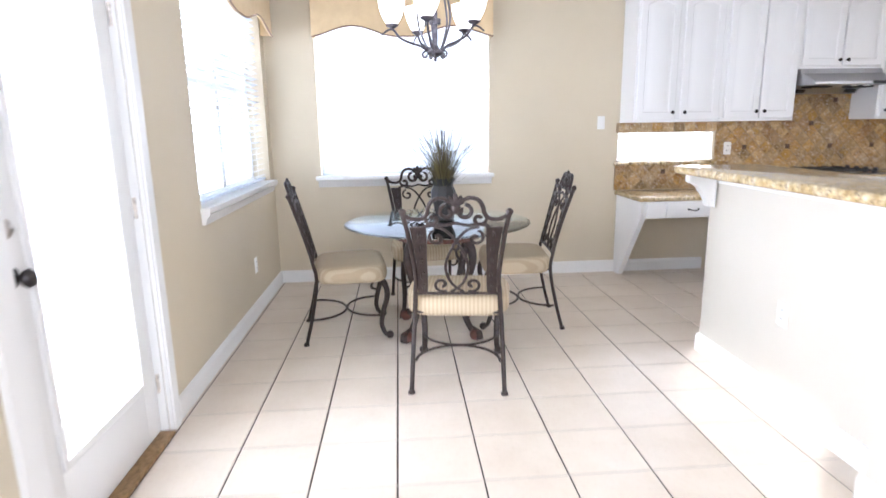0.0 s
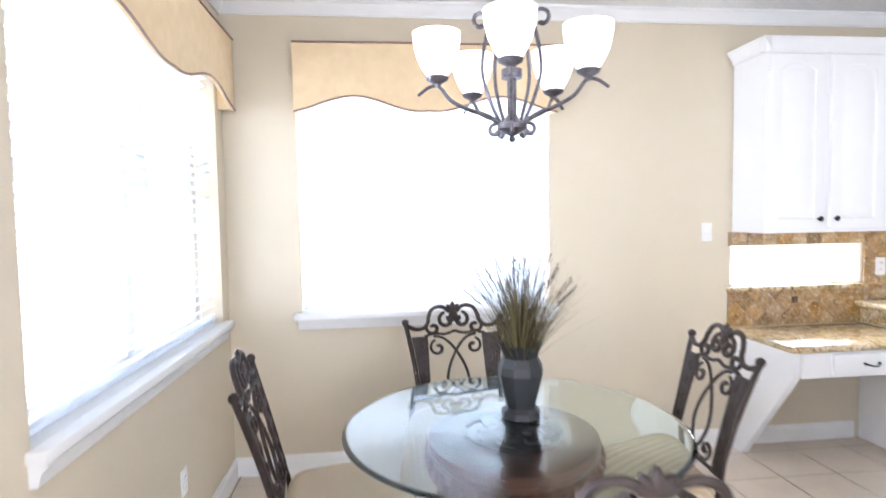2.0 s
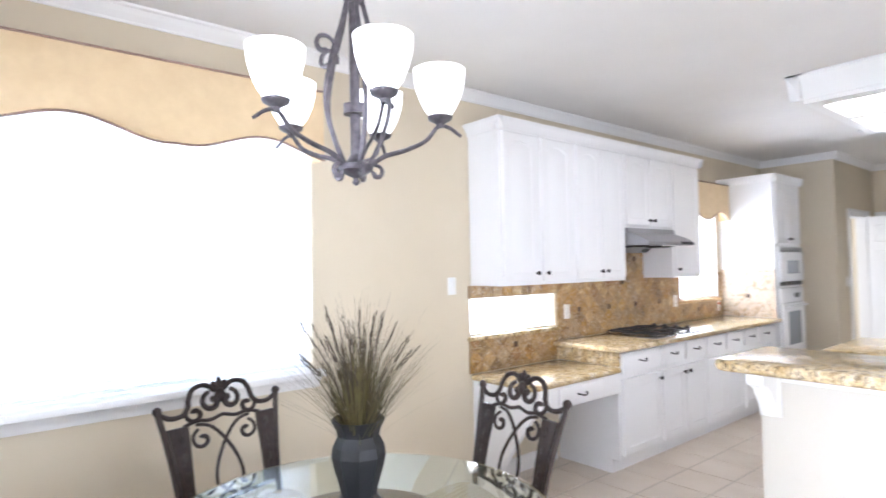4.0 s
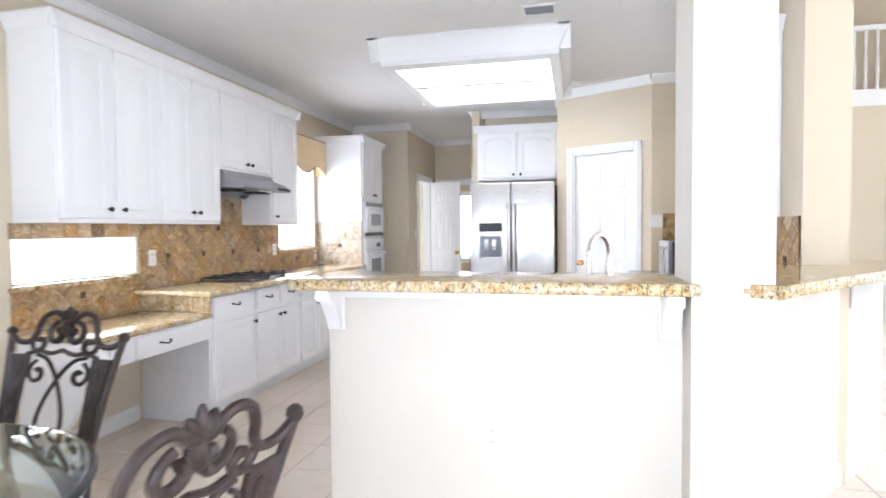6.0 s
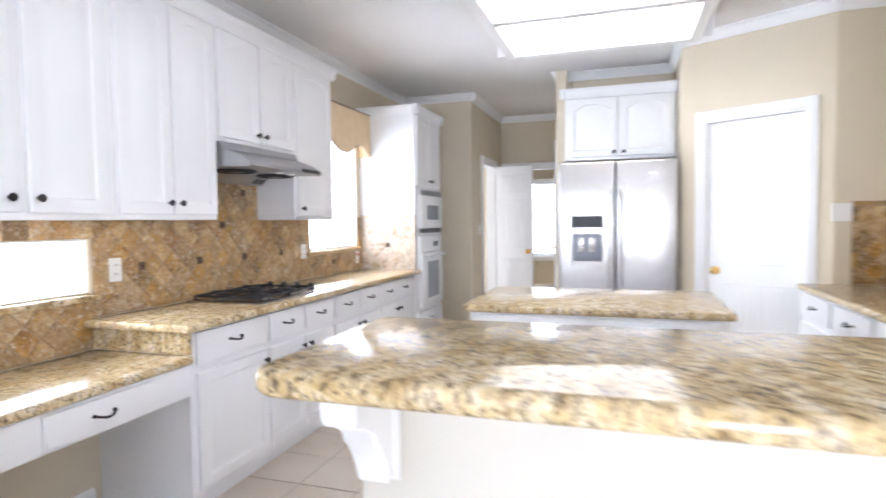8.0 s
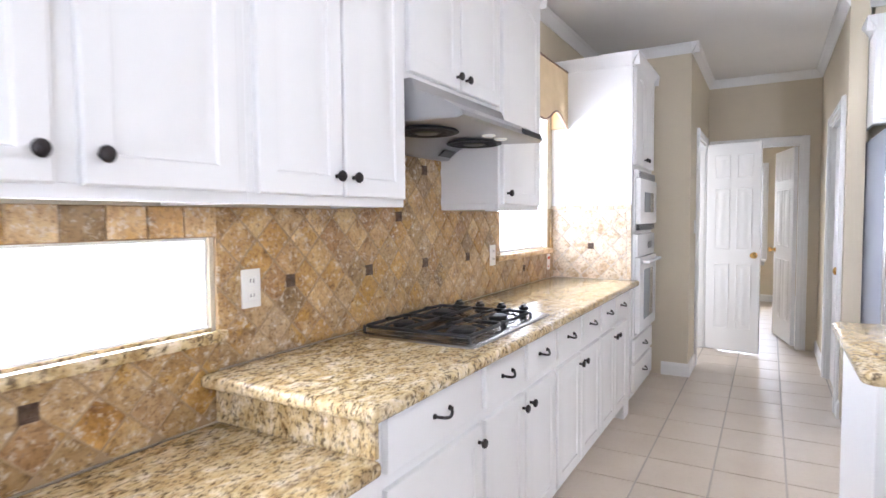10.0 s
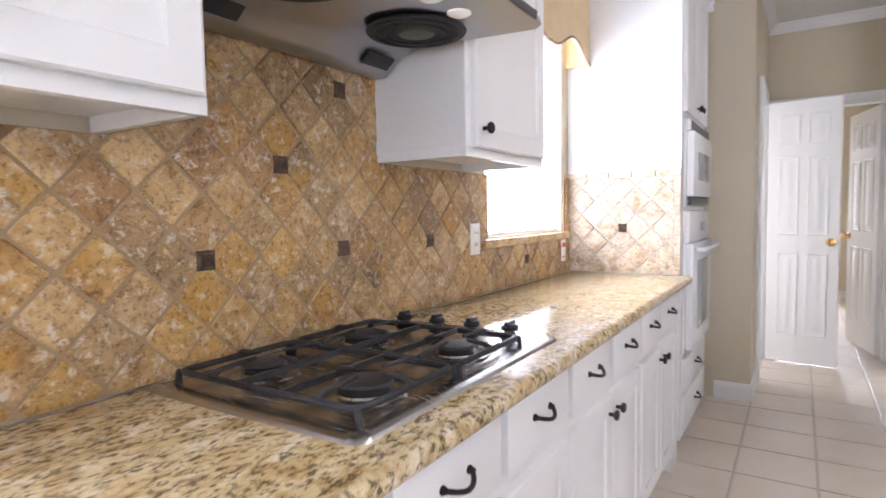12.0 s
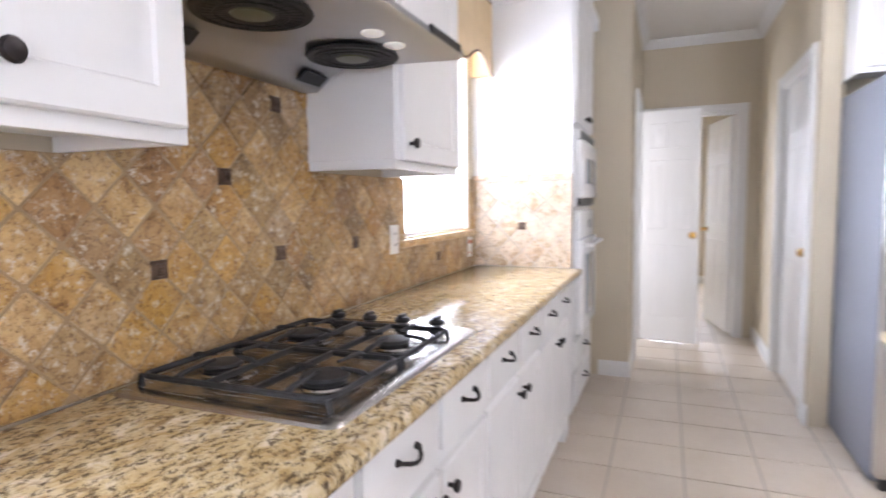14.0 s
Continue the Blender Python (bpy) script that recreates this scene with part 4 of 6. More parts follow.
for x0, x1, hx, nm in ((-0.478, -0.015, -0.05, "freezer_door"), (-0.005, 0.478, 0.03, "fridge_door")):
    bm = box(bmesh.new(), x0, x1, 0.0, 0.07, 0.06, 1.815, 0.016, 3)
    d = part(nm, bm, STEEL, fr, "brushed stainless door")
    tube_pts = [(hx, 0.0, 0.62), (hx, -0.05, 0.66), (hx, -0.058, 0.75), (hx, -0.06, 1.1), (hx, -0.058, 1.45), (hx, -0.05, 1.54), (hx, 0.0, 1.58)]
    part("handle", tube(bmesh.new(), smooth_line(tube_pts, 4), 0.014, 10), STEEL, d, "tall curved steel handle")
part("grille", B(-0.45, 0.45, 0.03, 0.075, 0.0, 0.055), BLACK, fr)
dp = part("dispenser", B(-0.375, -0.105, -0.006, 0.004, 0.99, 1.385, 0.004), STEEL, fr, "dispenser frame")
part("dispenser_display", B(-0.37, -0.11, -0.010, -0.004, 1.29, 1.378, 0.002), BLACK, dp, "glossy black display")
part("dispenser_recess", B(-0.36, -0.12, -0.009, -0.004, 1.02, 1.24, 0.002), GREYSIDE, dp, "grey recess")
for x in (-0.29, -0.20):
    part("paddle", B(x - 0.025, x + 0.025, -0.02, -0.008, 1.09, 1.21, 0.008), STEEL, dp)
part("drip_tray", B(-0.36, -0.12, -0.022, -0.004, 1.0, 1.018, 0.003), STEEL, dp)
part("badge", B(0.26, 0.32, -0.003, 0.001, 1.70, 1.715), NICKEL, fr, "small plain metal badge")
cabinet("wall_cabinet", "white two-door cabinet above the refrigerator", (6.415, 3.117), -90, 0.925, 0.335, 1.88, 2.45, double(0.03, 0.895, 1.905, 2.42, 1.94, 0.05))
cab_crown("trim_fridge_crown", [(6.415, 3.117), (6.08, 3.117), (6.08, 2.192), (6.415, 2.192)], 2.45, "white crown moulding on the refrigerator cabinet")

# ---- desk ----
dk = thing("built_in_desk", "white built-in desk with slanted end panel and drawer", "desk", (1.995, NY, 0))
part("end_panel", prism(bmesh.new(), [(-0.003, 0), (-0.12, 0), (-0.55, 0.59), (-0.55, 0.730), (-0.003, 0.730)], (0.045, 0, 0), (0, 0, 0), (0, 1, 0), (0, 0, 1)), CAB, dk)
part("apron", box(bmesh.new(), 0.045, 0.895, -0.57, -0.552, 0.59, 0.730, 0.003), CAB, dk)
dd = part("drawer", box(bmesh.new(), 0.21, 0.66, -0.59, -0.571, 0.605, 0.722, 0.004), CAB, dk)
pull(dd, 0.435, 0.665, -0.59)
part("rear_cleat", B(0.045, 0.895, -0.03, -0.003, 0.60, 0.730), CAB, dk)

# ---- range hood and cooktop ----
hd = thing("range_hood", "stainless under-cabinet range hood with twin fans", "range hood", (3.42, NY, 1.605))
hw = 0.735
prof = [(-0.02, 0.0), (-0.02, 0.195), (-0.33, 0.195), (-0.345, 0.155), (-0.45, 0.115), (-0.515, 0.075), (-0.52, 0.058), (-0.505, 0.05), (-0.16, 0.062), (-0.11, 0.04), (-0.075, 0.012), (-0.06, 0.0)]
part("canopy", prism(bmesh.new(), prof, (hw, 0, 0), (0, 0, 0), (0, 1, 0), (0, 0, 1), 0.004), HOODSTEEL, hd)
part("control_strip", prism(bmesh.new(), [(-0.517, 0.058), (-0.519, 0.077), (-0.511, 0.082), (-0.508, 0.06)], (0.19, 0, 0), (hw - 0.23, -0.006, 0), (0, 1, 0), (0, 0, 1)), BLACK, hd, "black button strip")
for fx in (0.20, 0.58):
    bm = lathe(bmesh.new(), [(0.115, -0.004), (0.118, 0.0), (0.112, 0.006), (0.105, 0.0)], (fx, -0.27, 0.047), 32)
    g = part("fan_grille", bm, CAST, hd, "round dark fan intake")
    part("fan_cup", lathe(bmesh.new(), [(0.104, 0.003), (0.06, 0.001), (0.045, -0.002), (0.04, -0.008), (0.02, -0.010)], (fx, -0.27, 0.048), 28), OLIVE_CUP, g, "olive grease cup")
    fin = None
    for k in range(30):
        if fin is None:
            ob = part("fin", B(0.05, 0.101, -0.0014, 0.0014, -0.006, 0.002), CAST, g)
            fin = ob.data
        else:
            ob = new("fin", fin)
            ob.parent = g
        ob.matrix_basis = pose(fx, -0.27, 0.048, 0, 0, 12 * k)
    for rr in (0.072, 0.099):
        part("wire_ring", tube(bmesh.new(), [(fx + rr * math.cos(a), -0.27 + rr * math.sin(a), 0.0415) for a in [2 * math.pi * q / 28 for q in range(29)]], 0.0014, 5), CAST, g)
for fx in (0.33, 0.44):
    part("hood_lamp", lathe(bmesh.new(), [(0.026, 0.004), (0.026, -0.003), (0.020, -0.006)], (fx + 0.1, -0.41, 0.052), 20), LED, hd, "small round lamp")
for fx in (0.08, 0.56):
    part("back_vent", prism(bmesh.new(), [(-0.082, 0.012), (-0.112, 0.036), (-0.117, 0.032), (-0.087, 0.008)], (0.10, 0, 0), (fx + 0.04, 0, -0.0), (0, 1, 0), (0, 0, 1)), BLACK, hd, "dark plastic plate")

ck = thing("gas_cooktop", "stainless four-burner gas cooktop with black grates", "cooktop", (3.445, 4.455, 0.915))
cw_, cd_ = 0.755, 0.515
bm = bmesh.new()
lo = []
for ins, z in ((0.0, 0.0), (0.004, 0.006), (0.028, 0.012), (0.036, 0.008), (0.05, 0.007)):
    r = 0.03 - ins * 0.3
    ringv = []
    for i, (x, y, a) in enumerate(((ins, ins, 180), (cw_ - ins, ins, 270), (cw_ - ins, cd_ - ins, 0), (ins, cd_ - ins, 90))):
        cx, cy = x + (r if i in (0, 3) else -r), y + (r if i in (0, 1) else -r)
        for k in range(6):
            t = radians(a + 18 * k)
            ringv.append(bm.verts.new((cx + r * math.cos(t), cy + r * math.sin(t), z)))
    lo.append(ringv)
for p, q in zip(lo, lo[1:]):
    for k in range(len(p)):
        bm.faces.new((p[k], p[(k + 1) % len(p)], q[(k + 1) % len(p)], q[k]))
bm.faces.new(lo[-1])
bm.faces.new(lo[0][::-1])
part("top_plate", bm, COOKSTEEL, ck, "brushed steel top")
for bx, by, br in ((0.17, 0.13, 0.042), (0.17, 0.385, 0.036), (0.47, 0.13, 0.036), (0.47, 0.385, 0.046)):
    bm = lathe(bmesh.new(), [(0.075, 0.006), (0.07, 0.011), (br + 0.012, 0.012), (br + 0.01, 0.016)], (bx, by, 0), 28)
    bb = part("burner_bowl", bm, COOKSTEEL, ck)
    part("burner_ring", lathe(bmesh.new(), [(br + 0.001, 0.012), (br + 0.001, 0.023), (br - 0.004, 0.025)], (bx, by, 0), 28), CAST, bb)
    part("burner_cap", lathe(bmesh.new(), [(br + 0.004, 0.024), (br + 0.007, 0.028), (br + 0.004, 0.033), (br - 0.006, 0.035), (0.006, 0.0355)], (bx, by, 0), 28), CAST, bb, "black burner cap")
for gx0, gx1 in ((0.05, 0.318), (0.332, 0.605)):
    gz = 0.035
    bm = bmesh.new()
    y0, y1 = 0.045, cd_ - 0.04
    bar = 0.0048
    ring = []
    for qx, qy, a0 in ((gx1 - 0.022, y1 - 0.022, 0), (gx0 + 0.022, y1 - 0.022, 90), (gx0 + 0.022, y0 + 0.022, 180), (gx1 - 0.022, y0 + 0.022, 270)):
        ring += [(qx + 0.022 * math.cos(radians(a0 + 18 * k)), qy + 0.022 * math.sin(radians(a0 + 18 * k)), gz - 0.006) for k in range(6)]
    tube(bm, ring + ring[:1], 0.0065, 8)
    for yy in (y0 + 0.162, y1 - 0.162):
        box(bm, gx0, gx1, yy - bar, yy + bar, gz - 0.012, gz, 0.002)
    gm = (gx0 + gx1) / 2
    grate = part("grate", bm, CAST, ck, "black cast iron grate")
    for cy, ye in ((0.13, y0), (0.385, y1)):
        sgn = 1 if cy < 0.2 else -1
        for p, q in (((gx0, cy), (gm - 0.034, cy)), ((gx1, cy), (gm + 0.034, cy)), ((gm, ye), (gm, cy - sgn * 0.03)), ((gm, cy + sgn * 0.077), (gm, cy + sgn * 0.03))):
            pts = [(p[0], p[1], gz - 0.004), (p[0] * 0.8 + q[0] * 0.2, p[1] * 0.8 + q[1] * 0.2, gz + 0.004), (q[0], q[1], gz + 0.008)]
            part("grate_finger", tube(bmesh.new(), pts, 0.0078, 6, 0.0036), CAST, grate)
    for fx, fy in ((gx0, y0), (gx1, y0), (gx0, y1), (gx1, y1)):
        part("grate_foot", tube(bmesh.new(), [(fx, fy, gz - 0.004), (fx, fy + (0.006 if fy > 0.2 else -0.006), gz - 0.03), (fx, fy, 0.010)], 0.0065, 6), CAST, grate)
for k in range(4):
    kb = lathe(bmesh.new(), [(0.024, 0.007), (0.024, 0.012), (0.015, 0.016), (0.014, 0.024), (0.021, 0.028), (0.022, 0.036), (0.017, 0.041)], (0.675, 0.10 + 0.105 * k, 0), 18)
    box(kb, 0.656, 0.694, 0.0935 + 0.105 * k, 0.1065 + 0.105 * k, 0.038, 0.050, 0.003)
    part("control_knob", kb, BLACK, ck, "black control knob")

# ---- bar details ----


def corbel(x, y, rz=0.0):
    c = thing("bar_bracket", "white scrolled corbel under the bar top", "bracket", (x, y, 0.90), rz, "bar corbels")
    out = [(0, 0), (-0.035, 0.0), (-0.04, 0.018), (-0.055, 0.05), (-0.075, 0.078), (-0.085, 0.085), (-0.092, 0.105), (-0.12, 0.125), (-0.15, 0.135), (-0.155, 0.145), (-0.155, 0.176), (0, 0.176)]
    part("scroll", prism(bmesh.new(), out, (0, 0.062, 0), (0, 0.008, 0), (1, 0, 0), (0, 0, 1), 0.004), TRIM, c)
    part("back_plate", B(-0.012, -0.001, 0, 0.078, -0.004, 0.135, 0.002), TRIM, c)
    return c


for y in (2.975, 1.628):
    corbel(1.783, y)
slant = math.degrees(math.atan2(-0.64, 0.77)) + 90
for u in (0.42, 1.5):
    p = SB @ Vector((u, -0.018, 0))
    corbel(p.x, p.y, slant)
structure("trim_bar", B(1.782, 1.799, 1.617, 3.07, 1.032, 1.077, 0.003), TRIM, "white trim board under the bar top", "trim")
structure("trim_bar", B(0.30, 2.0, -0.018, -0.001, 1.032, 1.077, 0.003), TRIM, "white trim board under the slanted bar top", "trim").matrix_basis = SB
structure("trim_bar_end", B(1.785, 1.96, 3.061, 3.076, 1.032, 1.077, 0.003), TRIM, "white trim board under the bar end", "trim")

# ---- dining table ----
TC = (0.24, 3.60)
tb = thing("dining_table", "round glass-topped dining table on an iron and wood base", "table", (TC[0], TC[1], 0))
part("glass_top", lathe(bmesh.new(), [(0.585, 0.748), (0.603, 0.750), (0.610, 0.754), (0.603, 0.758), (0.585, 0.760)], n=96), TABLEGLASS, tb, "clear green-edged bevelled glass", 25)
part("base_disc", lathe(bmesh.new(), [(0.27, 0.655), (0.295, 0.66), (0.30, 0.675), (0.29, 0.69), (0.30, 0.70), (0.30, 0.715), (0.28, 0.722), (0.20, 0.724), (0.18, 0.720)], n=56), MAHOGANY, tb, "dark red carved wooden ring")
part("center_plate", lathe(bmesh.new(), [(0.175, 0.722), (0.17, 0.728), (0.05, 0.730)], n=40), IRON, tb, "dark iron plate")
for k in range(40):
    a = 2 * math.pi * k / 40
    part("carved_bead", lathe(bmesh.new(), [(0.004, -0.012), (0.011, -0.006), (0.011, 0.006), (0.004, 0.012)], (0.302 * math.cos(a), 0.302 * math.sin(a), 0.677), 8), MAHOGANY, tb)
for k in range(8):
    a = 2 * math.pi * (k + 0.5) / 8
    pts = [Vector((r * math.cos(a + t), r * math.sin(a + t), 0.736)) for r, t in [(0.06 + 0.013 * q, 0.28 * math.sin(q * 0.9)) for q in range(9)]]
    part("scroll_ornament", tube(bmesh.new(), pts, 0.006, 6), IRON, tb)
for k in range(4):
    a = radians(45 + 90 * k)
    u = Vector((math.cos(a), math.sin(a), 0))
    prof = [(0.25, 0.66), (0.285, 0.60), (0.29, 0.52), (0.25, 0.40), (0.215, 0.28), (0.225, 0.16), (0.27, 0.08), (0.30, 0.05)]
    leg = part("leg", tube(bmesh.new(), smooth_line([u * r + Vector((0, 0, z)) for r, z in prof], 5), 0.030, 10, 0.018), IRON, tb, "curved dark iron leg")
    part("leg_scroll", tube(bmesh.new(), [u * (0.20 + q[0]) + Vector((0, 0, q[1])) for q in spiral((0.0, 0.56), 0.055, 0.012, 60, 480, 20)], 0.009, 7), IRON, leg)
    bm = bmesh.new()
    bmesh.ops.create_uvsphere(bm, u_segments=14, v_segments=10, radius=0.042, matrix=Matrix.Translation(u * 0.315 + Vector((0, 0, 0.040))) @ Matrix.Diagonal((1, 1, 0.95, 1)))
    foot = part("claw_foot", bm, MAHOGANY, leg, "reddish carved claw foot")
    for q in (-0.6, -0.2, 0.2, 0.6):
        d = Matrix.Rotation(q, 3, "Z") @ u
        part("toe", tube(bmesh.new(), [u * 0.295 + Vector((0, 0, 0.085)), u * 0.315 + d * 0.036 + Vector((0, 0, 0.058)), u * 0.315 + d * 0.044 + Vector((0, 0, 0.014))], 0.010, 6, 0.007), IRON, foot)
part("stretcher_ring", tube(bmesh.new(), [(0.205 * math.cos(2 * math.pi * k / 40), 0.205 * math.sin(2 * math.pi * k / 40), 0.26) for k in range(41)], 0.009, 7), IRON, tb)

# ---- dining chairs ----


def back_y(z):
    return -0.015 - 0.15 * max(0.0, (z - 0.42) / 0.6) ** 1.25


def on_back(pts, off=0.0):
    return [Vector((x, back_y(z) + off, z)) for x, z in pts]


def dining_chair():
    c = thing("dining_chair", "bronze wrought-iron dining chair with beige striped seat", "chair", group="chairs round the table")
    # rear posts run from the floor to the top rail
    for s in (-1, 1):
        low = [Vector((s * 0.225, -0.105, 0.0)), Vector((s * 0.218, -0.055, 0.2)), Vector((s * 0.208, -0.018, 0.42))]
        up = on_back([(s * 0.200, 0.55), (s * 0.195, 0.62), (s * 0.205, 0.75), (s * 0.222, 0.88), (s * 0.238, 0.975)])
        p = part("rear_post", tube(bmesh.new(), smooth_line(low + up, 5), 0.0115, 9), IRON, c)
        bm = lathe(bmesh.new(), [(0.012, -0.012), (0.018, 0.0), (0.016, 0.012), (0.006, 0.02)], (s * 0.238, back_y(0.975), 0.978), 12)
        part("finial", bm, IRON, p)
        part("foot_cap", lathe(bmesh.new(), [(0.018, 0.0), (0.018, 0.012), (0.012, 0.02)], (s * 0.225, -0.105, 0.0), 12), IRON, p)
        # carved slat beside the post
        n = 12
        bm = bmesh.new()
        rows = []
        for k in range(n + 1):
            z = 0.53 + 0.375 * k / n
            f = (z - 0.53) / 0.375
            xo = 0.188 + 0.024 * f ** 1.5 - 0.008 * math.sin(math.pi * f)
            wd = 0.042 + 0.030 * f ** 1.3 + 0.004 * math.cos(6 * f)
            rows.append([bm.verts.new((s * q, back_y(z) + o, z)) for q, o in ((xo, -0.006), (xo - wd, -0.006), (xo - wd, 0.008), (xo, 0.008))])
        for a, b in zip(rows, rows[1:]):
            for k in range(4):
                bm.faces.new((a[k], a[(k + 1) % 4], b[(k + 1) % 4], b[k]))
        bm.faces.new(rows[0][::-1]), bm.faces.new(rows[-1])
        slat = part("carved_slat", bm, IRON, c, "dark panel with leaf relief")
        for k in range(5):
            z = 0.57 + 0.073 * k
            f = (z - 0.53) / 0.375
            x = 0.188 + 0.024 * f ** 1.5 - 0.008 - 0.5 * (0.042 + 0.03 * f ** 1.3)
            for o in (-1, 1):
                pts = [Vector((s * (x + 0.4 * q[0] * (1 if k % 2 else -1)), back_y(z + q[1]) + (-0.0075 if o < 0 else 0.0095), z + q[1])) for q in spiral((0, 0), 0.026, 0.005, -80, 330, 12)]
                part("leaf_relief", tube(bmesh.new(), pts, 0.0042, 5, 0.0062), IRON, slat)
    # top rail with scrolls and leaf crest
    for s in (-1, 1):
        rail = [(s * 0.238, 0.970), (s * 0.195, 0.945), (s * 0.150, 0.948), (s * 0.128, 0.975), (s * 0.122, 1.005), (s * 0.102, 1.040), (s * 0.062, 1.052), (s * 0.022, 1.034)]
        part("top_rail", tube(bmesh.new(), smooth_line(on_back(rail), 5), 0.0105, 8), IRON, c)
        sc = [(s * x, z) for x, z in spiral((0.105, 0.945), 0.036, 0.008, 40, -330, 18)]
        part("rail_scroll", tube(bmesh.new(), on_back(sc), 0.008, 7, 0.011), IRON, c)
        sc = [(s * x, z) for x, z in spiral((0.036, 0.980), 0.042, 0.010, 80, -260, 16)]
        part("crest_scroll", tube(bmesh.new(), on_back(sc), 0.009, 7, 0.014), IRON, c)
        mid = [(s * 0.150, 0.905), (s * 0.100, 0.918), (s * 0.05, 0.912), (s * 0.0, 0.925)]
        part("mid_rail", tube(bmesh.new(), smooth_line(on_back(mid), 4), 0.008, 7), IRON, c)
        # crossing ovals in the middle of the back
        ov = [(s * 0.105, 0.905), (s * 0.055, 0.890), (s * 0.005, 0.835), (s * -0.040, 0.745), (s * -0.052, 0.670), (s * -0.030, 0.600), (s * 0.0, 0.565), (s * 0.03, 0.545)]
        part("oval_bar", tube(bmesh.new(), smooth_line(on_back(ov), 5), 0.0072, 7), IRON, c)
        sc = [(s * x, z) for x, z in spiral((0.088, 0.845), 0.042, 0.008, 75, -300, 16)]
        part("upper_curl", tube(bmesh.new(), on_back(sc), 0.0065, 7, 0.010), IRON, c)
        sc = [(s * x, z) for x, z in spiral((0.072, 0.585), 0.042, 0.008, -120, 270, 16)]
        part("lower_curl", tube(bmesh.new(), on_back(sc), 0.0065, 7, 0.010), IRON, c)
    bm = bmesh.new()
    for k in range(-2, 3):
        a = radians(90 + 34 * k)
        L = 0.052 - 0.006 * abs(k)
        o = Vector((0.0, back_y(1.03), 1.02))
        tip = o + Vector((L * math.cos(a), -0.004, L * math.sin(a)))
        bmesh.ops.create_uvsphere(bm, u_segments=10, v_segments=7, radius=1.0, matrix=Matrix.Translation((o + tip) / 2) @ Matrix.Rotation(-(a - math.pi / 2), 4, "Y") @ Matrix.Diagonal((0.013, 0.011, L * 0.62, 1)))
    bmesh.ops.create_uvsphere(bm, u_segments=10, v_segments=7, radius=0.024, matrix=Matrix.Translation((0, back_y(1.0), 1.0)) @ Matrix.Diagonal((1, 0.7, 1.3, 1)))
    part("leaf_crest", bm, IRON, c, "cast leaf crest")
    part("lower_rail", tube(bmesh.new(), on_back([(-0.197, 0.535), (0.0, 0.535), (0.197, 0.535)]), 0.008, 7), IRON, c)
    # seat
    part("seat_frame", tube(bmesh.new(), [(x, y, 0.425) for x, y in ((-0.205, -0.01), (-0.225, 0.2), (-0.215, 0.40), (0.215, 0.40), (0.225, 0.2), (0.205, -0.01), (-0.205, -0.01))], 0.010, 7), IRON, c)
    bm = bmesh.new()
    N, M = 20, 9
    rings = []
    for j in range(M + 1):
        t = math.pi * j / M
        z = 0.400 + 0.050 * (1 - math.cos(t)) * 0.95
        k = 0.80 + 0.20 * math.sin(t) ** 0.45 if 0 < j < M else 0.80
        if j > M * 0.6:
            z += 0.020 * math.sin(math.pi * (j / M - 0.6) / 0.8)
        ring = []
        for q in range(N * 2):
            a = 2 * math.pi * q / (N * 2)
            ca, sa = math.cos(a), math.sin(a)
            e = 0.42
            x = 0.255 * math.copysign(abs(ca) ** e, ca)
            y = 0.235 * math.copysign(abs(sa) ** e, sa)
            ring.append(bm.verts.new((x * k * (1 + 0.05 * (y > 0)), 0.205 + y * k, z)))
        rings.append(ring)
    for a, b in zip(rings, rings[1:]):
        for q in range(len(a)):
            bm.faces.new((a[q], a[(q + 1) % len(a)], b[(q + 1) % len(a)], b[q]))
    bm.faces.new(rings[0][::-1])
    top = bm.faces.new(rings[-1])
    bmesh.ops.poke(bm, faces=[top])
    part("seat_cushion", bm, SEAT, c, "beige finely striped upholstered cushion", 60)
    # cabriole front legs
    for s in (-1, 1):
        prof = [(0.195, 0.385, 0.425), (0.205, 0.420, 0.36), (0.208, 0.425, 0.29), (0.200, 0.398, 0.19), (0.200, 0.385, 0.10), (0.208, 0.408, 0.035), (0.212, 0.432, 0.022)]
        lg = part("front_leg", tube(bmesh.new(), smooth_line([(s * x, y, z) for x, y, z in prof], 5), 0.021, 9, 0.013), IRON, c, "curved cast front leg")
        bm = bmesh.new()
        bmesh.ops.create_uvsphere(bm, u_segments=12, v_segments=8, radius=0.026, matrix=Matrix.Translation((s * 0.212, 0.435, 0.026)))
        part("scroll_foot", bm, IRON, lg)
        pts = [Vector((s * 0.2, 0.345 + q[0], 0.375 + q[1])) for q in spiral((0, 0), 0.045, 0.010, 60, -250, 14)]
        part("knee_scroll", tube(bmesh.new(), pts, 0.007, 6, 0.010), IRON, lg)
        pts = [Vector((s * (0.14 + q[0]), 0.395, 0.378 + q[1])) for q in spiral((0, 0), 0.042, 0.010, 80, -230, 14)]
        part("apron_scroll", tube(bmesh.new(), pts, 0.006, 6, 0.009), IRON, lg)
    # two bowed stretchers that touch in the middle
    for y0, sg in ((-0.05, 1), (0.385, -1)):
        pts = [Vector((0.205 * math.cos(t), y0 + sg * 0.215 * math.sin(t), 0.165)) for t in [math.pi * k / 18 for k in range(19)]]
        part("stretcher", tube(bmesh.new(), pts, 0.0075, 7), IRON, c)
    return c


chair = dining_chair()
WIDER = Matrix.Diagonal((1.08, 1.0, 0.985, 1))
chair.matrix_basis = pose(0.283, 2.735, 0, 0, 0, -8) @ WIDER
copy_thing(chair, pose(-0.555, 3.655, 0, 0, 0, -83))
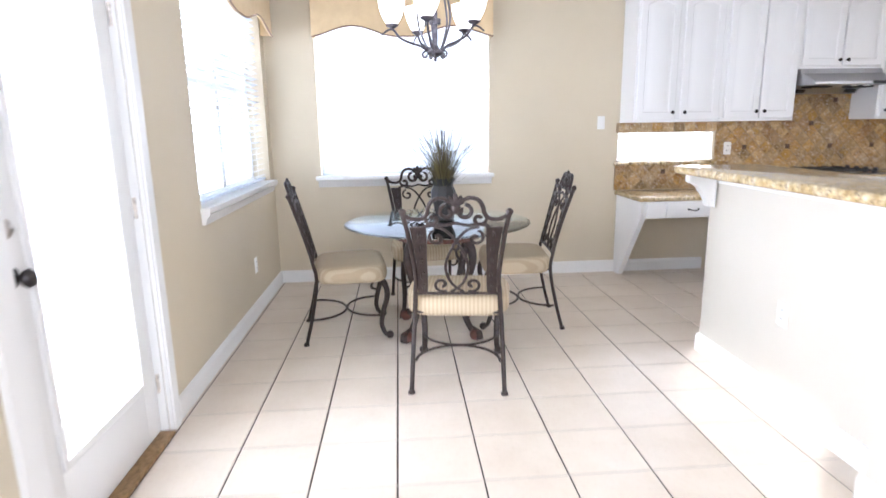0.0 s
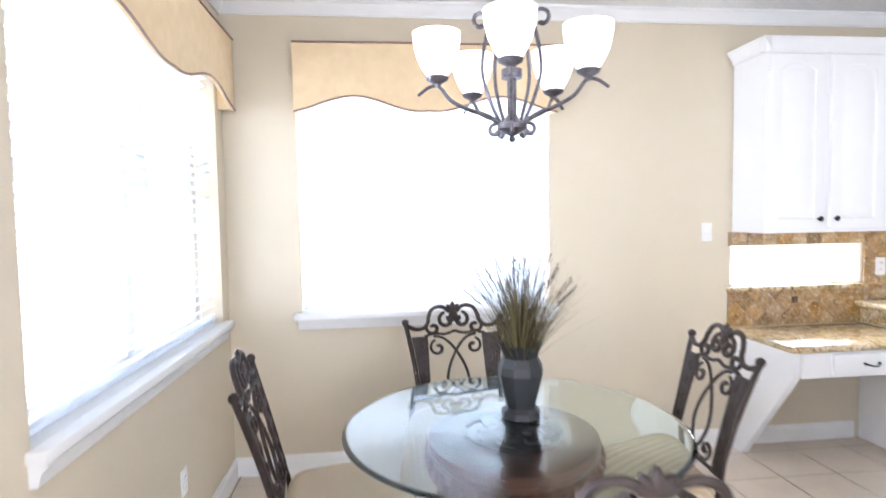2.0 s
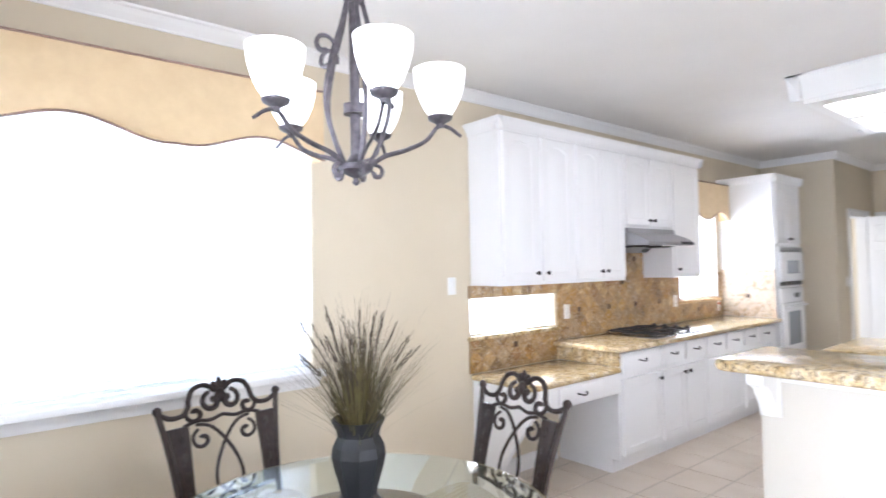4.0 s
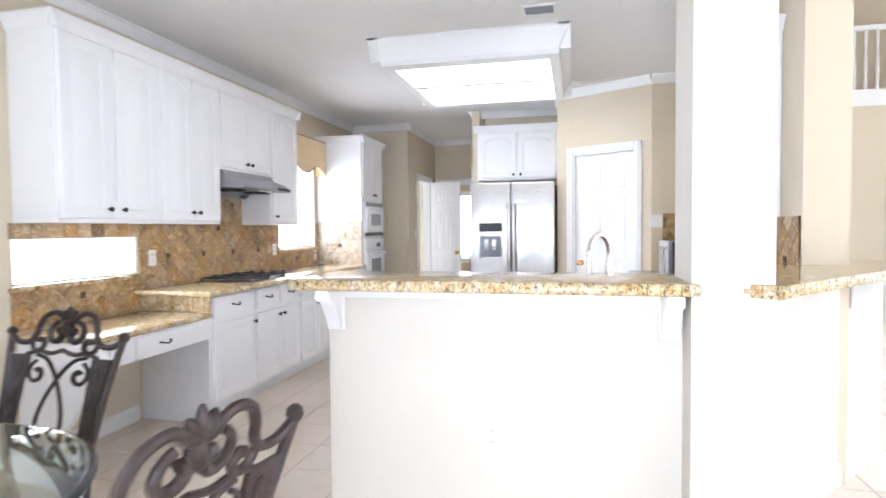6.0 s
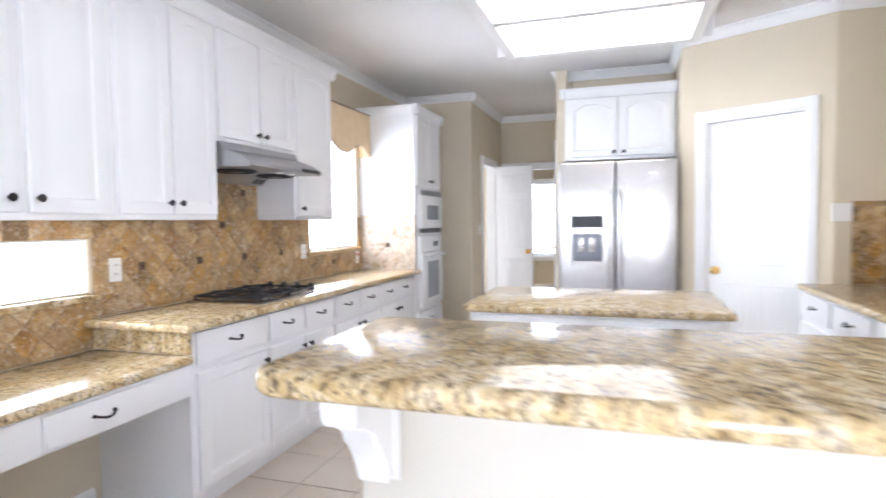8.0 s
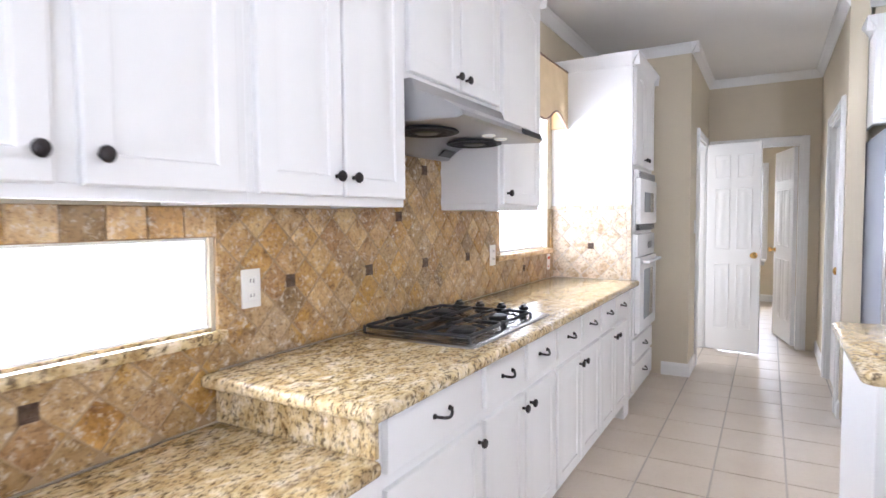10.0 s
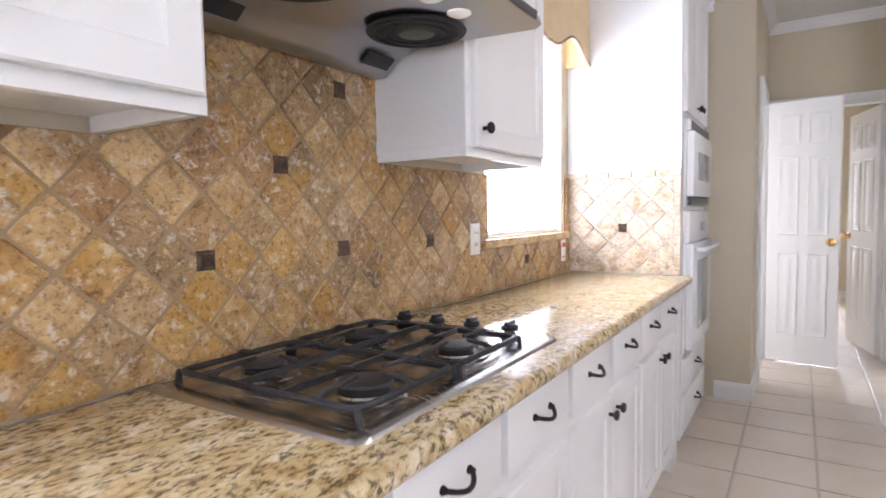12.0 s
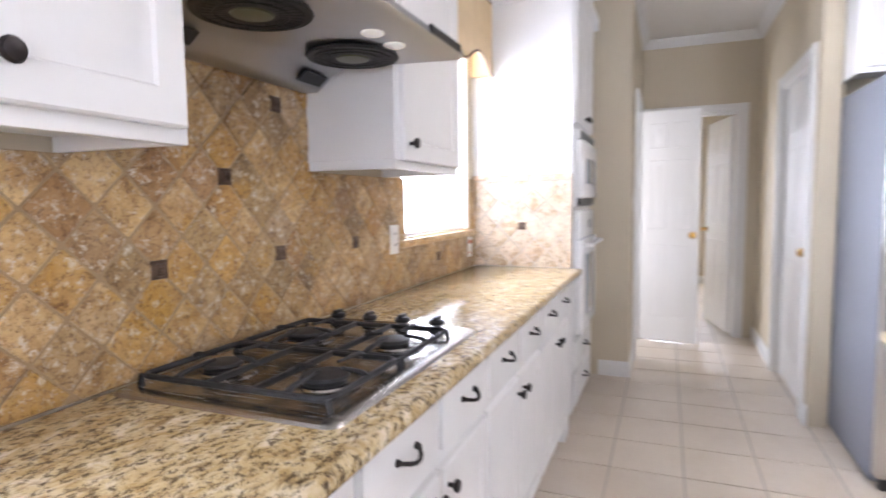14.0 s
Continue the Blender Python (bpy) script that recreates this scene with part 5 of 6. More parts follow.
copy_thing(chair, pose(0.99, 3.765, 0, 0, 0, 86))
copy_thing(chair, pose(0.17, 4.40, 0, 0, 0, 188))

# ---- vase with dried grass ----
vz = 0.760
vs = thing("vase", "black faceted ceramic vase on the glass table", "vase", (0.285, 3.66, vz))
bm = lathe(bmesh.new(), [(0.067, 0.0), (0.074, 0.006), (0.072, 0.026), (0.055, 0.04), (0.064, 0.08), (0.079, 0.13), (0.086, 0.165), (0.082, 0.195), (0.066, 0.225), (0.071, 0.245), (0.086, 0.275), (0.079, 0.274), (0.058, 0.225)], n=9)
part("body", bm, POT, vs, "", 12)
gr = thing("dried_grass", "dried olive and brown grass arrangement in the vase", "dried plant", (0.285, 3.66, vz + 0.245), kind="stuff")
rg = random.Random(11)


def blades(name, count, h0, h1, spread, width, mat, heads=False):
    bm = bmesh.new()
    for _ in range(count):
        a = rg.uniform(0, 2 * math.pi)
        lean = rg.uniform(0.02, 1.0) ** 0.8 * spread
        h = rg.uniform(h0, h1) * (1 - 0.35 * lean / max(spread, 0.01) * rg.random())
        r0 = rg.uniform(0.0, 0.038)
        b = a + rg.uniform(-0.5, 0.5)
        p0 = Vector((r0 * math.cos(a), r0 * math.sin(a), -0.05))
        tip = p0 + Vector((lean * math.cos(b), lean * math.sin(b), h))
        mid = p0.lerp(tip, 0.55) + Vector((-0.16 * lean * math.cos(b), -0.16 * lean * math.sin(b), 0.08 * h))
        side = Vector((-math.sin(b + rg.uniform(-0.8, 0.8)), math.cos(b), 0)).normalized() * width
        prev = None
        for k in range(6):
            t = k / 5
            p = p0 * (1 - t) ** 2 + mid * 2 * t * (1 - t) + tip * t * t
            wv = side * (1 - 0.85 * t)
            cur = (bm.verts.new(p - wv), bm.verts.new(p + wv))
            if prev:
                bm.faces.new((prev[0], prev[1], cur[1], cur[0]))
            prev = cur
        if heads:
            d = (tip - mid).normalized()
            for k in range(7):
                q = tip - d * (0.013 * k) + Vector((rg.uniform(-1, 1), rg.uniform(-1, 1), 0)) * 0.003
                bmesh.ops.create_cone(bm, cap_ends=True, segments=5, radius1=0.0032, radius2=0.001, depth=0.014, matrix=Matrix.Translation(q) @ d.to_track_quat("Z", "Y").to_matrix().to_4x4())
    return part(name, bm, mat, gr)


STRAW = painted("dried_grass_olive", (0.14, 0.115, 0.038), 0.7, 60.0, 0.1, 0.5)
STRAWD = painted("dried_grass_brown", (0.06, 0.040, 0.026), 0.75, 60.0, 0.1, 0.5)
blades("olive_blades", 330, 0.22, 0.40, 0.24, 0.0022, STRAW)
blades("brown_blades", 220, 0.28, 0.50, 0.25, 0.0015, STRAWD)
blades("seed_stalks", 40, 0.30, 0.46, 0.20, 0.0011, STRAWD, True)
blades("long_blades", 46, 0.14, 0.34, 0.42, 0.0011, STRAW)

# ---- chandelier ----
CC = (0.245, 3.585)
chd = thing("chandelier", "five-arm dark iron chandelier with frosted glass shades", "chandelier", (CC[0], CC[1], 1.765), -104)
part("stem", cyl(bmesh.new(), (0, 0, 0.05), (0, 0, 0.62), 0.016), LAMPIRON, chd)
part("hanging_rod", cyl(bmesh.new(), (0, 0, 0.62), (0, 0, CH - 1.76 - 0.03), 0.007), LAMPIRON, chd)
part("canopy", lathe(bmesh.new(), [(0.065, CH - 1.763), (0.062, CH - 1.775), (0.03, CH - 1.80), (0.012, CH - 1.805)]), LAMPIRON, chd)
part("hub", lathe(bmesh.new(), [(0.003, -0.004), (0.012, 0.004), (0.008, 0.018), (0.028, 0.028), (0.052, 0.042), (0.052, 0.058), (0.03, 0.068), (0.018, 0.09)]), LAMPIRON, chd)
part("candle_cluster", lathe(bmesh.new(), [(0.035, 0.215), (0.036, 0.245), (0.018, 0.25), (0.016, 0.235)]), LAMPIRON, chd)
part("top_collar", lathe(bmesh.new(), [(0.02, 0.56), (0.034, 0.575), (0.034, 0.59), (0.02, 0.62)]), LAMPIRON, chd)
for k in range(5):
    R = Matrix.Rotation(radians(72 * k), 3, "Z")

    def arm(pts):
        return [R @ Vector((r, o, z)) for r, o, z in pts]
    a = part("arm", tube(bmesh.new(), smooth_line(arm([(0.03, 0, 0.045), (0.085, 0, 0.085), (0.15, 0, 0.105), (0.215, 0, 0.135), (0.255, 0, 0.180), (0.290, 0, 0.178), (0.328, 0, 0.150)]), 5), 0.009, 8, 0.006, 0.75), LAMPIRON, chd, "curved iron arm")
    sc = [(0.05 + x, 0, 0.035 + z) for x, z in spiral((0.012, 0.0), 0.024, 0.006, 100, -200, 10)]
    part("hub_scroll", tube(bmesh.new(), arm(sc), 0.006, 6, 0.009), LAMPIRON, chd)
    part("cage_bar", tube(bmesh.new(), smooth_line(arm([(0.035, 0, 0.05), (0.075, 0, 0.13), (0.105, 0, 0.24), (0.085, 0, 0.37), (0.045, 0, 0.49), (0.022, 0, 0.58)]), 5), 0.008, 8, None, 0.6), LAMPIRON, chd)
    sc = [(0.108 + x, 0, 0.40 + z) for x, z in spiral((0.0, 0.0), 0.045, 0.010, 200, -130, 14)]
    part("cage_scroll", tube(bmesh.new(), arm(sc), 0.0055, 6, 0.009), LAMPIRON, chd)
    o = R @ Vector((0.262, 0, 0.19))
    part("cup", lathe(bmesh.new(), [(0.010, -0.012), (0.014, 0.0), (0.036, 0.012), (0.040, 0.022), (0.030, 0.026)], o, 20), LAMPIRON, a, "dark iron cup")
    part("shade", lathe(bmesh.new(), [(0.034, 0.026), (0.050, 0.049), (0.066, 0.084), (0.077, 0.125), (0.081, 0.168), (0.077, 0.168), (0.073, 0.125), (0.062, 0.086), (0.046, 0.052), (0.03, 0.032)], o, 28), SHADE, a, "glowing frosted glass bell shade")

# ---- ceiling light box and vent ----
lb = thing("ceiling_light_box", "white boxed kitchen ceiling light with two glowing panels", "ceiling light", (0, 0, 2.55))
X0, X1, Y0, Y1 = 3.62, 5.12, 2.12, 3.44
H = CH - 2.55
bm = bmesh.new()
for x0, x1, y0, y1 in ((X0, X0 + 0.13, Y0, Y1), (X1 - 0.07, X1, Y0, Y1), (X0 + 0.13, X1 - 0.07, Y0, Y0 + 0.07), (X0 + 0.13, X1 - 0.07, Y1 - 0.07, Y1)):
    box(bm, x0, x1, y0, y1, 0.0, H)
box(bm, 4.31, 4.375, Y0 + 0.07, Y1 - 0.07, 0.0, 0.085)
part("light_frame", bm, TRIM, lb)
LBC = [(0.0, -0.16), (0.008, -0.16), (0.012, -0.145), (0.04, -0.075), (0.068, -0.025), (0.08, -0.015), (0.08, 0.0), (0.0, 0.0)]
for a, b, nrm in (((X0, Y0), (X0, Y1), (-1, 0)), ((X1, Y0), (X1, Y1), (1, 0)), ((X0, Y0), (X1, Y0), (0, -1)), ((X0, Y1), (X1, Y1), (0, 1))):
    d = (Vector((*b, 0)) - Vector((*a, 0))).normalized() * 0.08
    bm = prism(bmesh.new(), LBC, Vector((*b, 0)) - Vector((*a, 0)) + 2 * d, Vector((*a, H)) - d, (*nrm, 0), (0, 0, 1))
    part("light_crown", bm, TRIM, lb)
for x0, x1 in ((X0 + 0.13, 4.31), (4.375, X1 - 0.07)):
    part("diffuser", B(x0, x1, Y0 + 0.07, Y1 - 0.07, 0.075, 0.083), LIGHTPANEL, lb, "glowing white acrylic panel")
vn = thing("ceiling_vent", "small white ceiling air vent", "vent", (3.25, 2.235, CH - 0.004))
part("frame", B(-0.08, 0.08, -0.11, 0.11, -0.012, 0.0, 0.004), TRIM, vn)
for k in range(7):
    part("slat", B(-0.058 + 0.017 * k, -0.048 + 0.017 * k, -0.09, 0.09, -0.017, -0.011), GREYSIDE, vn)

# ---- outlets and switches ----


def plate(name, label, m, switch=False, wide=1):
    p = thing(name, label, "switch" if switch else "outlet")
    p.matrix_basis = m
    w = 0.035 * wide
    part("cover_plate", box(bmesh.new(), -w, w, -0.006, 0.0, -0.058, 0.058, 0.003), PLASTIC, p)
    for k in range(wide):
        cx = (k - (wide - 1) / 2) * 0.046
        if switch:
            part("toggle", box(bmesh.new(), cx - 0.005, cx + 0.005, -0.016, -0.006, -0.002, 0.018, 0.002), PLASTIC, p)
        else:
            for z in (0.022, -0.022):
                part("socket", box(bmesh.new(), cx - 0.016, cx + 0.016, -0.0085, -0.006, z - 0.014, z + 0.014, 0.004), PLASTIC, p)
                for o in (-0.006, 0.006):
                    part("slot", B(cx + o - 0.0012, cx + o + 0.0012, -0.0095, -0.0084, z - 0.004, z + 0.007), BLACK, p)
    return p


plate("light_switch", "white double light switch on the beige wall", pose(1.82, NY, 1.38), True)
plate("power_outlet", "white outlet on the tiled backsplash", pose(3.015, NY - 0.014, 1.133))
plate("power_outlet", "white outlet beside the kitchen window", pose(4.725, NY - 0.014, 1.13))
plate("power_outlet", "white outlet on the beige wall under the window", pose(WX, 4.15, 0.37, 0, 0, 90))
plate("power_outlet", "white outlet on the bar half wall", pose(1.80, 2.348, 0.468, 0, 0, -90))
plate("light_switch", "white double light switch beside the pantry door", pose(5.155, 1.255, 1.38, 0, 0, -90), True, 2)
plate("light_switch", "white light switch in the hall", pose(7.25, 4.21, 1.25), True)
tg = thing("paper_tag", "small white paper tag with red print on the backsplash", "tag", (5.64, NY - 0.02, 0.975))
part("card", B(-0.028, 0.028, -0.004, 0.0, 0.0, 0.11, 0.001), CARD, tg)
part("printed_bar", B(-0.022, 0.022, -0.0052, -0.004, 0.072, 0.092), REDINK, tg, "red printed bar")
part("printed_bar", B(-0.022, 0.006, -0.0052, -0.004, 0.02, 0.026), REDINK, tg)

# ---- faucet, microwave ----
fc = thing("kitchen_faucet", "brushed nickel gooseneck pull-down faucet", "faucet", (2.20, 1.95, 0.915), -40)
part("base", lathe(bmesh.new(), [(0.028, 0), (0.028, 0.012), (0.022, 0.02), (0.02, 0.12), (0.016, 0.13)], n=20), NICKEL, fc)
pts = [(0, 0, 0.12), (0, 0, 0.28)] + [(0.075 - 0.075 * math.cos(t), 0, 0.28 + 0.095 * math.sin(t)) for t in [math.pi * k / 12 for k in range(1, 12)]] + [(0.152, 0, 0.27)]
part("spout", tube(bmesh.new(), pts, 0.013, 12), NICKEL, fc)
part("spray_head", lathe(bmesh.new(), [(0.021, 0.0), (0.022, 0.01), (0.017, 0.05), (0.014, 0.075), (0.015, 0.085)], (0.153, 0, 0.19), 16), NICKEL, fc)
part("lever", tube(bmesh.new(), [(0, 0.02, 0.09), (0, 0.045, 0.10), (0, 0.075, 0.135)], 0.007, 8), NICKEL, fc)
PALESTEEL = steel_mat("pale_brushed_steel", (0.78, 0.76, 0.74), 0.42)
MWGLASS = painted("grey_mesh_glass", (0.30, 0.29, 0.28), 0.3, 60.0, 0.05)
mw = thing("microwave", "stainless and black countertop microwave", "microwave", (3.80, 1.36, 0.915), 180)
part("case", box(bmesh.new(), -0.30, 0.30, 0.0, 0.38, 0.012, 0.31, 0.006), BLACK, mw, "black painted steel case")
dr_ = part("door", box(bmesh.new(), -0.30, 0.14, -0.025, -0.001, 0.014, 0.308, 0.005), PALESTEEL, mw, "steel framed door")
part("door_window", B(-0.27, 0.08, -0.028, -0.024, 0.055, 0.265, 0.003), MWGLASS, dr_, "grey mesh window")
part("handle", tube(bmesh.new(), [(0.115, -0.026, 0.05), (0.115, -0.05, 0.07), (0.115, -0.05, 0.25), (0.115, -0.026, 0.27)], 0.008, 8), STEEL, dr_)
part("control_panel", box(bmesh.new(), 0.145, 0.30, -0.025, -0.001, 0.014, 0.308, 0.004), BLACK, mw)
for x in (-0.26, 0.26):
    for y in (0.04, 0.34):
        part("foot", cyl(bmesh.new(), (x, y, 0.0), (x, y, 0.014), 0.014), BLACK, mw)

# ---- living room beyond the bar ----
casing("trim_living_door", pose(8.4, -2.2, 0, 0, 0, -90), 1.40, 2.10, "white casing round the glass living room door", 0.09)
ld = tagged(new("door_living"), "white glazed living room doors", "door", kind="structure")
ld.matrix_basis = pose(8.4, -2.2, 0, 0, 0, -90)
for x in (0.02, 0.70):
    bm = bmesh.new()
    box(bm, x, x + 0.09, 0.05, 0.09, 0.02, 2.08, 0.003), box(bm, x + 0.59, x + 0.68, 0.05, 0.09, 0.02, 2.08, 0.003)
    for z0, z1 in ((0.02, 0.25), (0.84, 0.88), (1.42, 1.46), (1.97, 2.08)):
        box(bm, x + 0.09, x + 0.59, 0.051, 0.089, z0, z1, 0.003)
    part("door_leaf", bm, TRIM, ld)
bl = thing("balcony_railing", "white balcony railing with turned balusters", "railing", (8.46, 0, 3.12))
part("bottom_rail", B(-0.03, 0.03, -5.1, 0.6, 0.0, 0.06, 0.005), TRIM, bl)
part("hand_rail", B(-0.035, 0.035, -5.1, 0.6, 0.86, 0.93, 0.012), TRIM, bl)
first = None
for k in range(40):
    y = -4.95 + 0.14 * k
    if first is None:
        o = part("baluster", lathe(bmesh.new(), [(0.022, 0.06), (0.022, 0.20), (0.014, 0.23), (0.026, 0.30), (0.02, 0.42), (0.013, 0.60), (0.02, 0.66), (0.02, 0.86)], n=10), TRIM, bl)
        first = o.data
    else:
        o = new("baluster", first)
        o.parent = bl
    o.matrix_basis = pose(0, y, 0)

# ---- wall tiles ----


def clip(poly, x0, x1, z0, z1):
    for ax, v, sg in ((0, x0, 1), (0, x1, -1), (1, z0, 1), (1, z1, -1)):
        out = []
        for p, q in zip(poly, poly[1:] + poly[:1]):
            ip, iq = sg * (p[ax] - v) >= -1e-9, sg * (q[ax] - v) >= -1e-9
            if ip:
                out.append(p)
            if ip != iq:
                t = (v - p[ax]) / (q[ax] - p[ax])
                out.append((p[0] + t * (q[0] - p[0]), p[1] + t * (q[1] - p[1])))
        poly = out
        if len(poly) < 3:
            return []
    return poly


def poly_area(p):
    return abs(sum(a[0] * b[1] - b[0] * a[1] for a, b in zip(p, p[1:] + p[:1]))) / 2


def tile_piece(parent, poly, mat, thick, me=None, at=None, name="tile"):
    if me is None:
        bm = bmesh.new()
        cx, cz = sum(p[0] for p in poly) / len(poly), sum(p[1] for p in poly) / len(poly)
        rings = []
        for f, y in ((1.0, 0.0), (1.0, -thick + 0.002), (0.94, -thick)):
            rings.append([bm.verts.new(((px - cx) * f, y, (pz - cz) * f)) for px, pz in poly])
        for a, b in zip(rings, rings[1:]):
            for k in range(len(a)):
                bm.faces.new((a[k], a[(k + 1) % len(a)], b[(k + 1) % len(a)], b[k]))
        bm.faces.new(rings[-1])
        bmesh.ops.recalc_face_normals(bm, faces=bm.faces[:])
        me = bpy.data.meshes.new(name)
        bm.to_mesh(me)
        bm.free()
        me.materials.append(mat)
        at = (cx, cz)
    ob = new(name, me)
    ob.parent = parent
    ob.matrix_basis = pose(at[0], 0, at[1])
    return ob


def backsplash(name, label, m, bed, rects, origin, decos, tops=(), stone=None):
    """Diamond tiles in the local x-z plane facing -y; bed: grout sheets; rects: tiled fields."""
    stone = stone or TRAV
    b = tagged(new(name), label, "backsplash", kind="structure")
    b.matrix_basis = m
    bm = bmesh.new()
    for x0, x1, z0, z1 in bed:
        box(bm, x0, x1, -0.0095, -0.0005, z0, z1)
    # The lit tiles get lighter grout too, brightness put in by colour.
    part("grout_bed", bm, PALEGROUT if stone is TRAVLIT else TGROUT, b)
    hdg, gap = 0.069, 0.0034
    r = hdg - gap
    shapes = [None] * 11
    X0, X1 = min(q[0] for q in rects), max(q[1] for q in rects)
    Z0, Z1 = min(q[2] for q in rects), max(q[3] for q in rects)
    inside = lambda p: any(q[0] - 1e-6 <= p[0] <= q[1] + 1e-6 and q[2] - 1e-6 <= p[1] <= q[3] + 1e-6 for q in rects)
    for i in range(int((X0 - origin[0]) / hdg) - 2, int((X1 - origin[0]) / hdg) + 3):
        for j in range(int((Z0 - origin[1]) / hdg) - 2, int((Z1 - origin[1]) / hdg) + 3):
            if (i + j) % 2 == 0:
                continue
            cx, cz = origin[0] + i * hdg, origin[1] + j * hdg
            poly = [(cx + r, cz), (cx, cz + r), (cx - r, cz), (cx, cz - r)]
            if all(inside(p) for p in poly):
                k = (7 * i + 13 * j) % len(shapes)
                if shapes[k] is None:
                    rt = random.Random(40 + k)
                    rough = []
                    for p, q in zip(poly, poly[1:] + poly[:1]):
                        for f in (0.05, 0.36, 0.64, 0.95):
                            g = 1 - rt.uniform(0.0, 0.035)
                            rough.append((cx + (p[0] + (q[0] - p[0]) * f - cx) * g, cz + (p[1] + (q[1] - p[1]) * f - cz) * g))
                    ob = tile_piece(b, rough, stone, rt.uniform(0.011, 0.0145))
                    ob.matrix_basis = pose(cx, 0, cz)
                    shapes[k] = ob.data
                else:
                    tile_piece(b, None, stone, 0.013, shapes[k], (cx, cz))
                continue
            for q in rects:
                pc = clip(poly, *q)
                if pc and poly_area(pc) > 0.0004:
                    tile_piece(b, pc, stone, 0.013)
    for x, z in decos:
        e = 0.0205
        ob = tile_piece(b, [(x - e, z - e), (x + e, z - e), (x + e, z + e), (x - e, z + e)], DECO, 0.016, name="inset_tile")
        for s in (0.6, 0.3):
            w2 = e * s
            part("inset_relief", tube(bmesh.new(), [(-w2, -0.0165, -w2), (w2, -0.0165, -w2), (w2, -0.0165, w2), (-w2, -0.0165, w2), (-w2, -0.0165, -w2)], 0.0022, 5), DECO, ob)
    for x0, x1, z0, z1, horiz in tops:
        n = max(1, round((x1 - x0 if horiz else z1 - z0) / 0.102))
        for k in range(n):
            if horiz:
                a, bq = x0 + (x1 - x0) * k / n, x0 + (x1 - x0) * (k + 1) / n
                pc = [(a + 0.002, z0), (bq - 0.002, z0), (bq - 0.002, z1), (a + 0.002, z1)]
            else:
                a, bq = z0 + (z1 - z0) * k / n, z0 + (z1 - z0) * (k + 1) / n
                pc = [(x0, a + 0.002), (x1, a + 0.002), (x1, bq - 0.002), (x0, bq - 0.002)]
            tile_piece(b, pc, stone, 0.018, name="border_tile")
    return b


backsplash("wall_tiles_north", "tumbled travertine diamond tiles with bronze insets", pose(0, NY, 0),
           [(1.965, 2.90, 0.770, 0.995), (1.965, 2.90, 1.29, 1.375), (2.90, 4.84, 0.915, 1.375), (3.41, 4.165, 1.375, 1.61), (4.84, 5.68, 0.915, 1.09), (5.68, 5.76, 0.915, 1.40)],
           [(1.965, 2.90, 0.772, 0.994), (2.90, 4.84, 0.917, 1.375), (3.41, 4.165, 1.375, 1.61), (4.84, 5.70, 0.917, 1.088)], (3.60, 1.14),
           [(3.18, 1.14), (3.60, 1.14), (4.014, 1.14), (4.428, 1.14), (3.807, 1.347), (3.60, 1.554), (4.014, 1.554), (2.42, 0.933), (5.20, 1.02)],
           [(1.985, 2.90, 1.292, 1.374, True), (5.70, 5.758, 0.917, 1.40, False)])
backsplash("wall_tiles_oven_side", "travertine diamond tiles on the oven cabinet side, window light put into their colour", pose(TX0, NY, 0, 0, 0, -90), [(0.0, 0.56, 0.915, 1.42)], [(0.005, 0.53, 0.917, 1.385)], (0.29, 1.14), [(0.29, 1.14)], [(0.0, 0.56, 1.39, 1.418, True), (0.534, 0.56, 0.917, 1.386, False)], TRAVLIT)
backsplash("wall_tiles_south", "travertine diamond tiles behind the microwave", pose(5.155, 0.88, 0, 0, 0, 180), [(0.0, 2.385, 0.915, 1.375)], [(0.0, 2.385, 0.917, 1.375)], (0.3, 1.14), [(1.4, 1.14), (2.2, 1.14)])
backsplash("wall_tiles_east", "travertine tiles with border at the counter's end", pose(5.155, 1.21, 0, 0, 0, -90), [(0.0, 0.33, 0.915, 1.45)], [(0.034, 0.325, 0.917, 1.415)], (0.2, 1.14), [], [(0.0, 0.325, 1.42, 1.45, True), (0.0, 0.03, 0.917, 1.416, False)])
# stone ledges under the low windows
for x0, x1, z in ((1.95, 2.92, 1.03), (4.78, 5.72, 1.125)):
    bm = bmesh.new()
    box(bm, x0, x1, NY - 0.035, NY - 0.0005, z - 0.036, z - 0.001, 0.012)
    box(bm, max(x0, 1.986 if x0 < 3 else 4.841), min(x1, 2.884 if x0 < 3 else 5.679), NY - 0.003, NY + (0.006 if x0 < 3 else 0.03), z - 0.03, z + 0.004)
    structure("trim_window_ledge", bm, GRANITE if x0 < 3 else TRAV, "rounded stone ledge under the low window", "ledge", 40)

# ---- floor tiles ----
FPX, FPY, FX, FY = 0.342, 0.331, -0.045, 2.55
floor_ob = bpy.data.objects["floor"]
near, far = [], []
for i in range(-4, 38):
    for j in range(-24, 9):
        x0, y0 = FX + FPX * i, FY + FPY * j
        a, b, c, d = max(x0 + 0.004, WX + 0.001), min(x0 + FPX - 0.004, 12.9), y0 + 0.005, min(y0 + FPY - 0.005, 4.999)
        if b - a < 0.008 or d - c < 0.03:
            continue
        if x0 > 6.6 and y0 > 4.3 and x0 < 8.3:
            continue
        isnear = (x0 < 1.75 and y0 > 0.2) or (2.4 < x0 < 8.2 and 3.1 < y0 < 4.6)
        (near if isnear and len(near) < 300 else far).append((a, b, c, d))
cache = {}


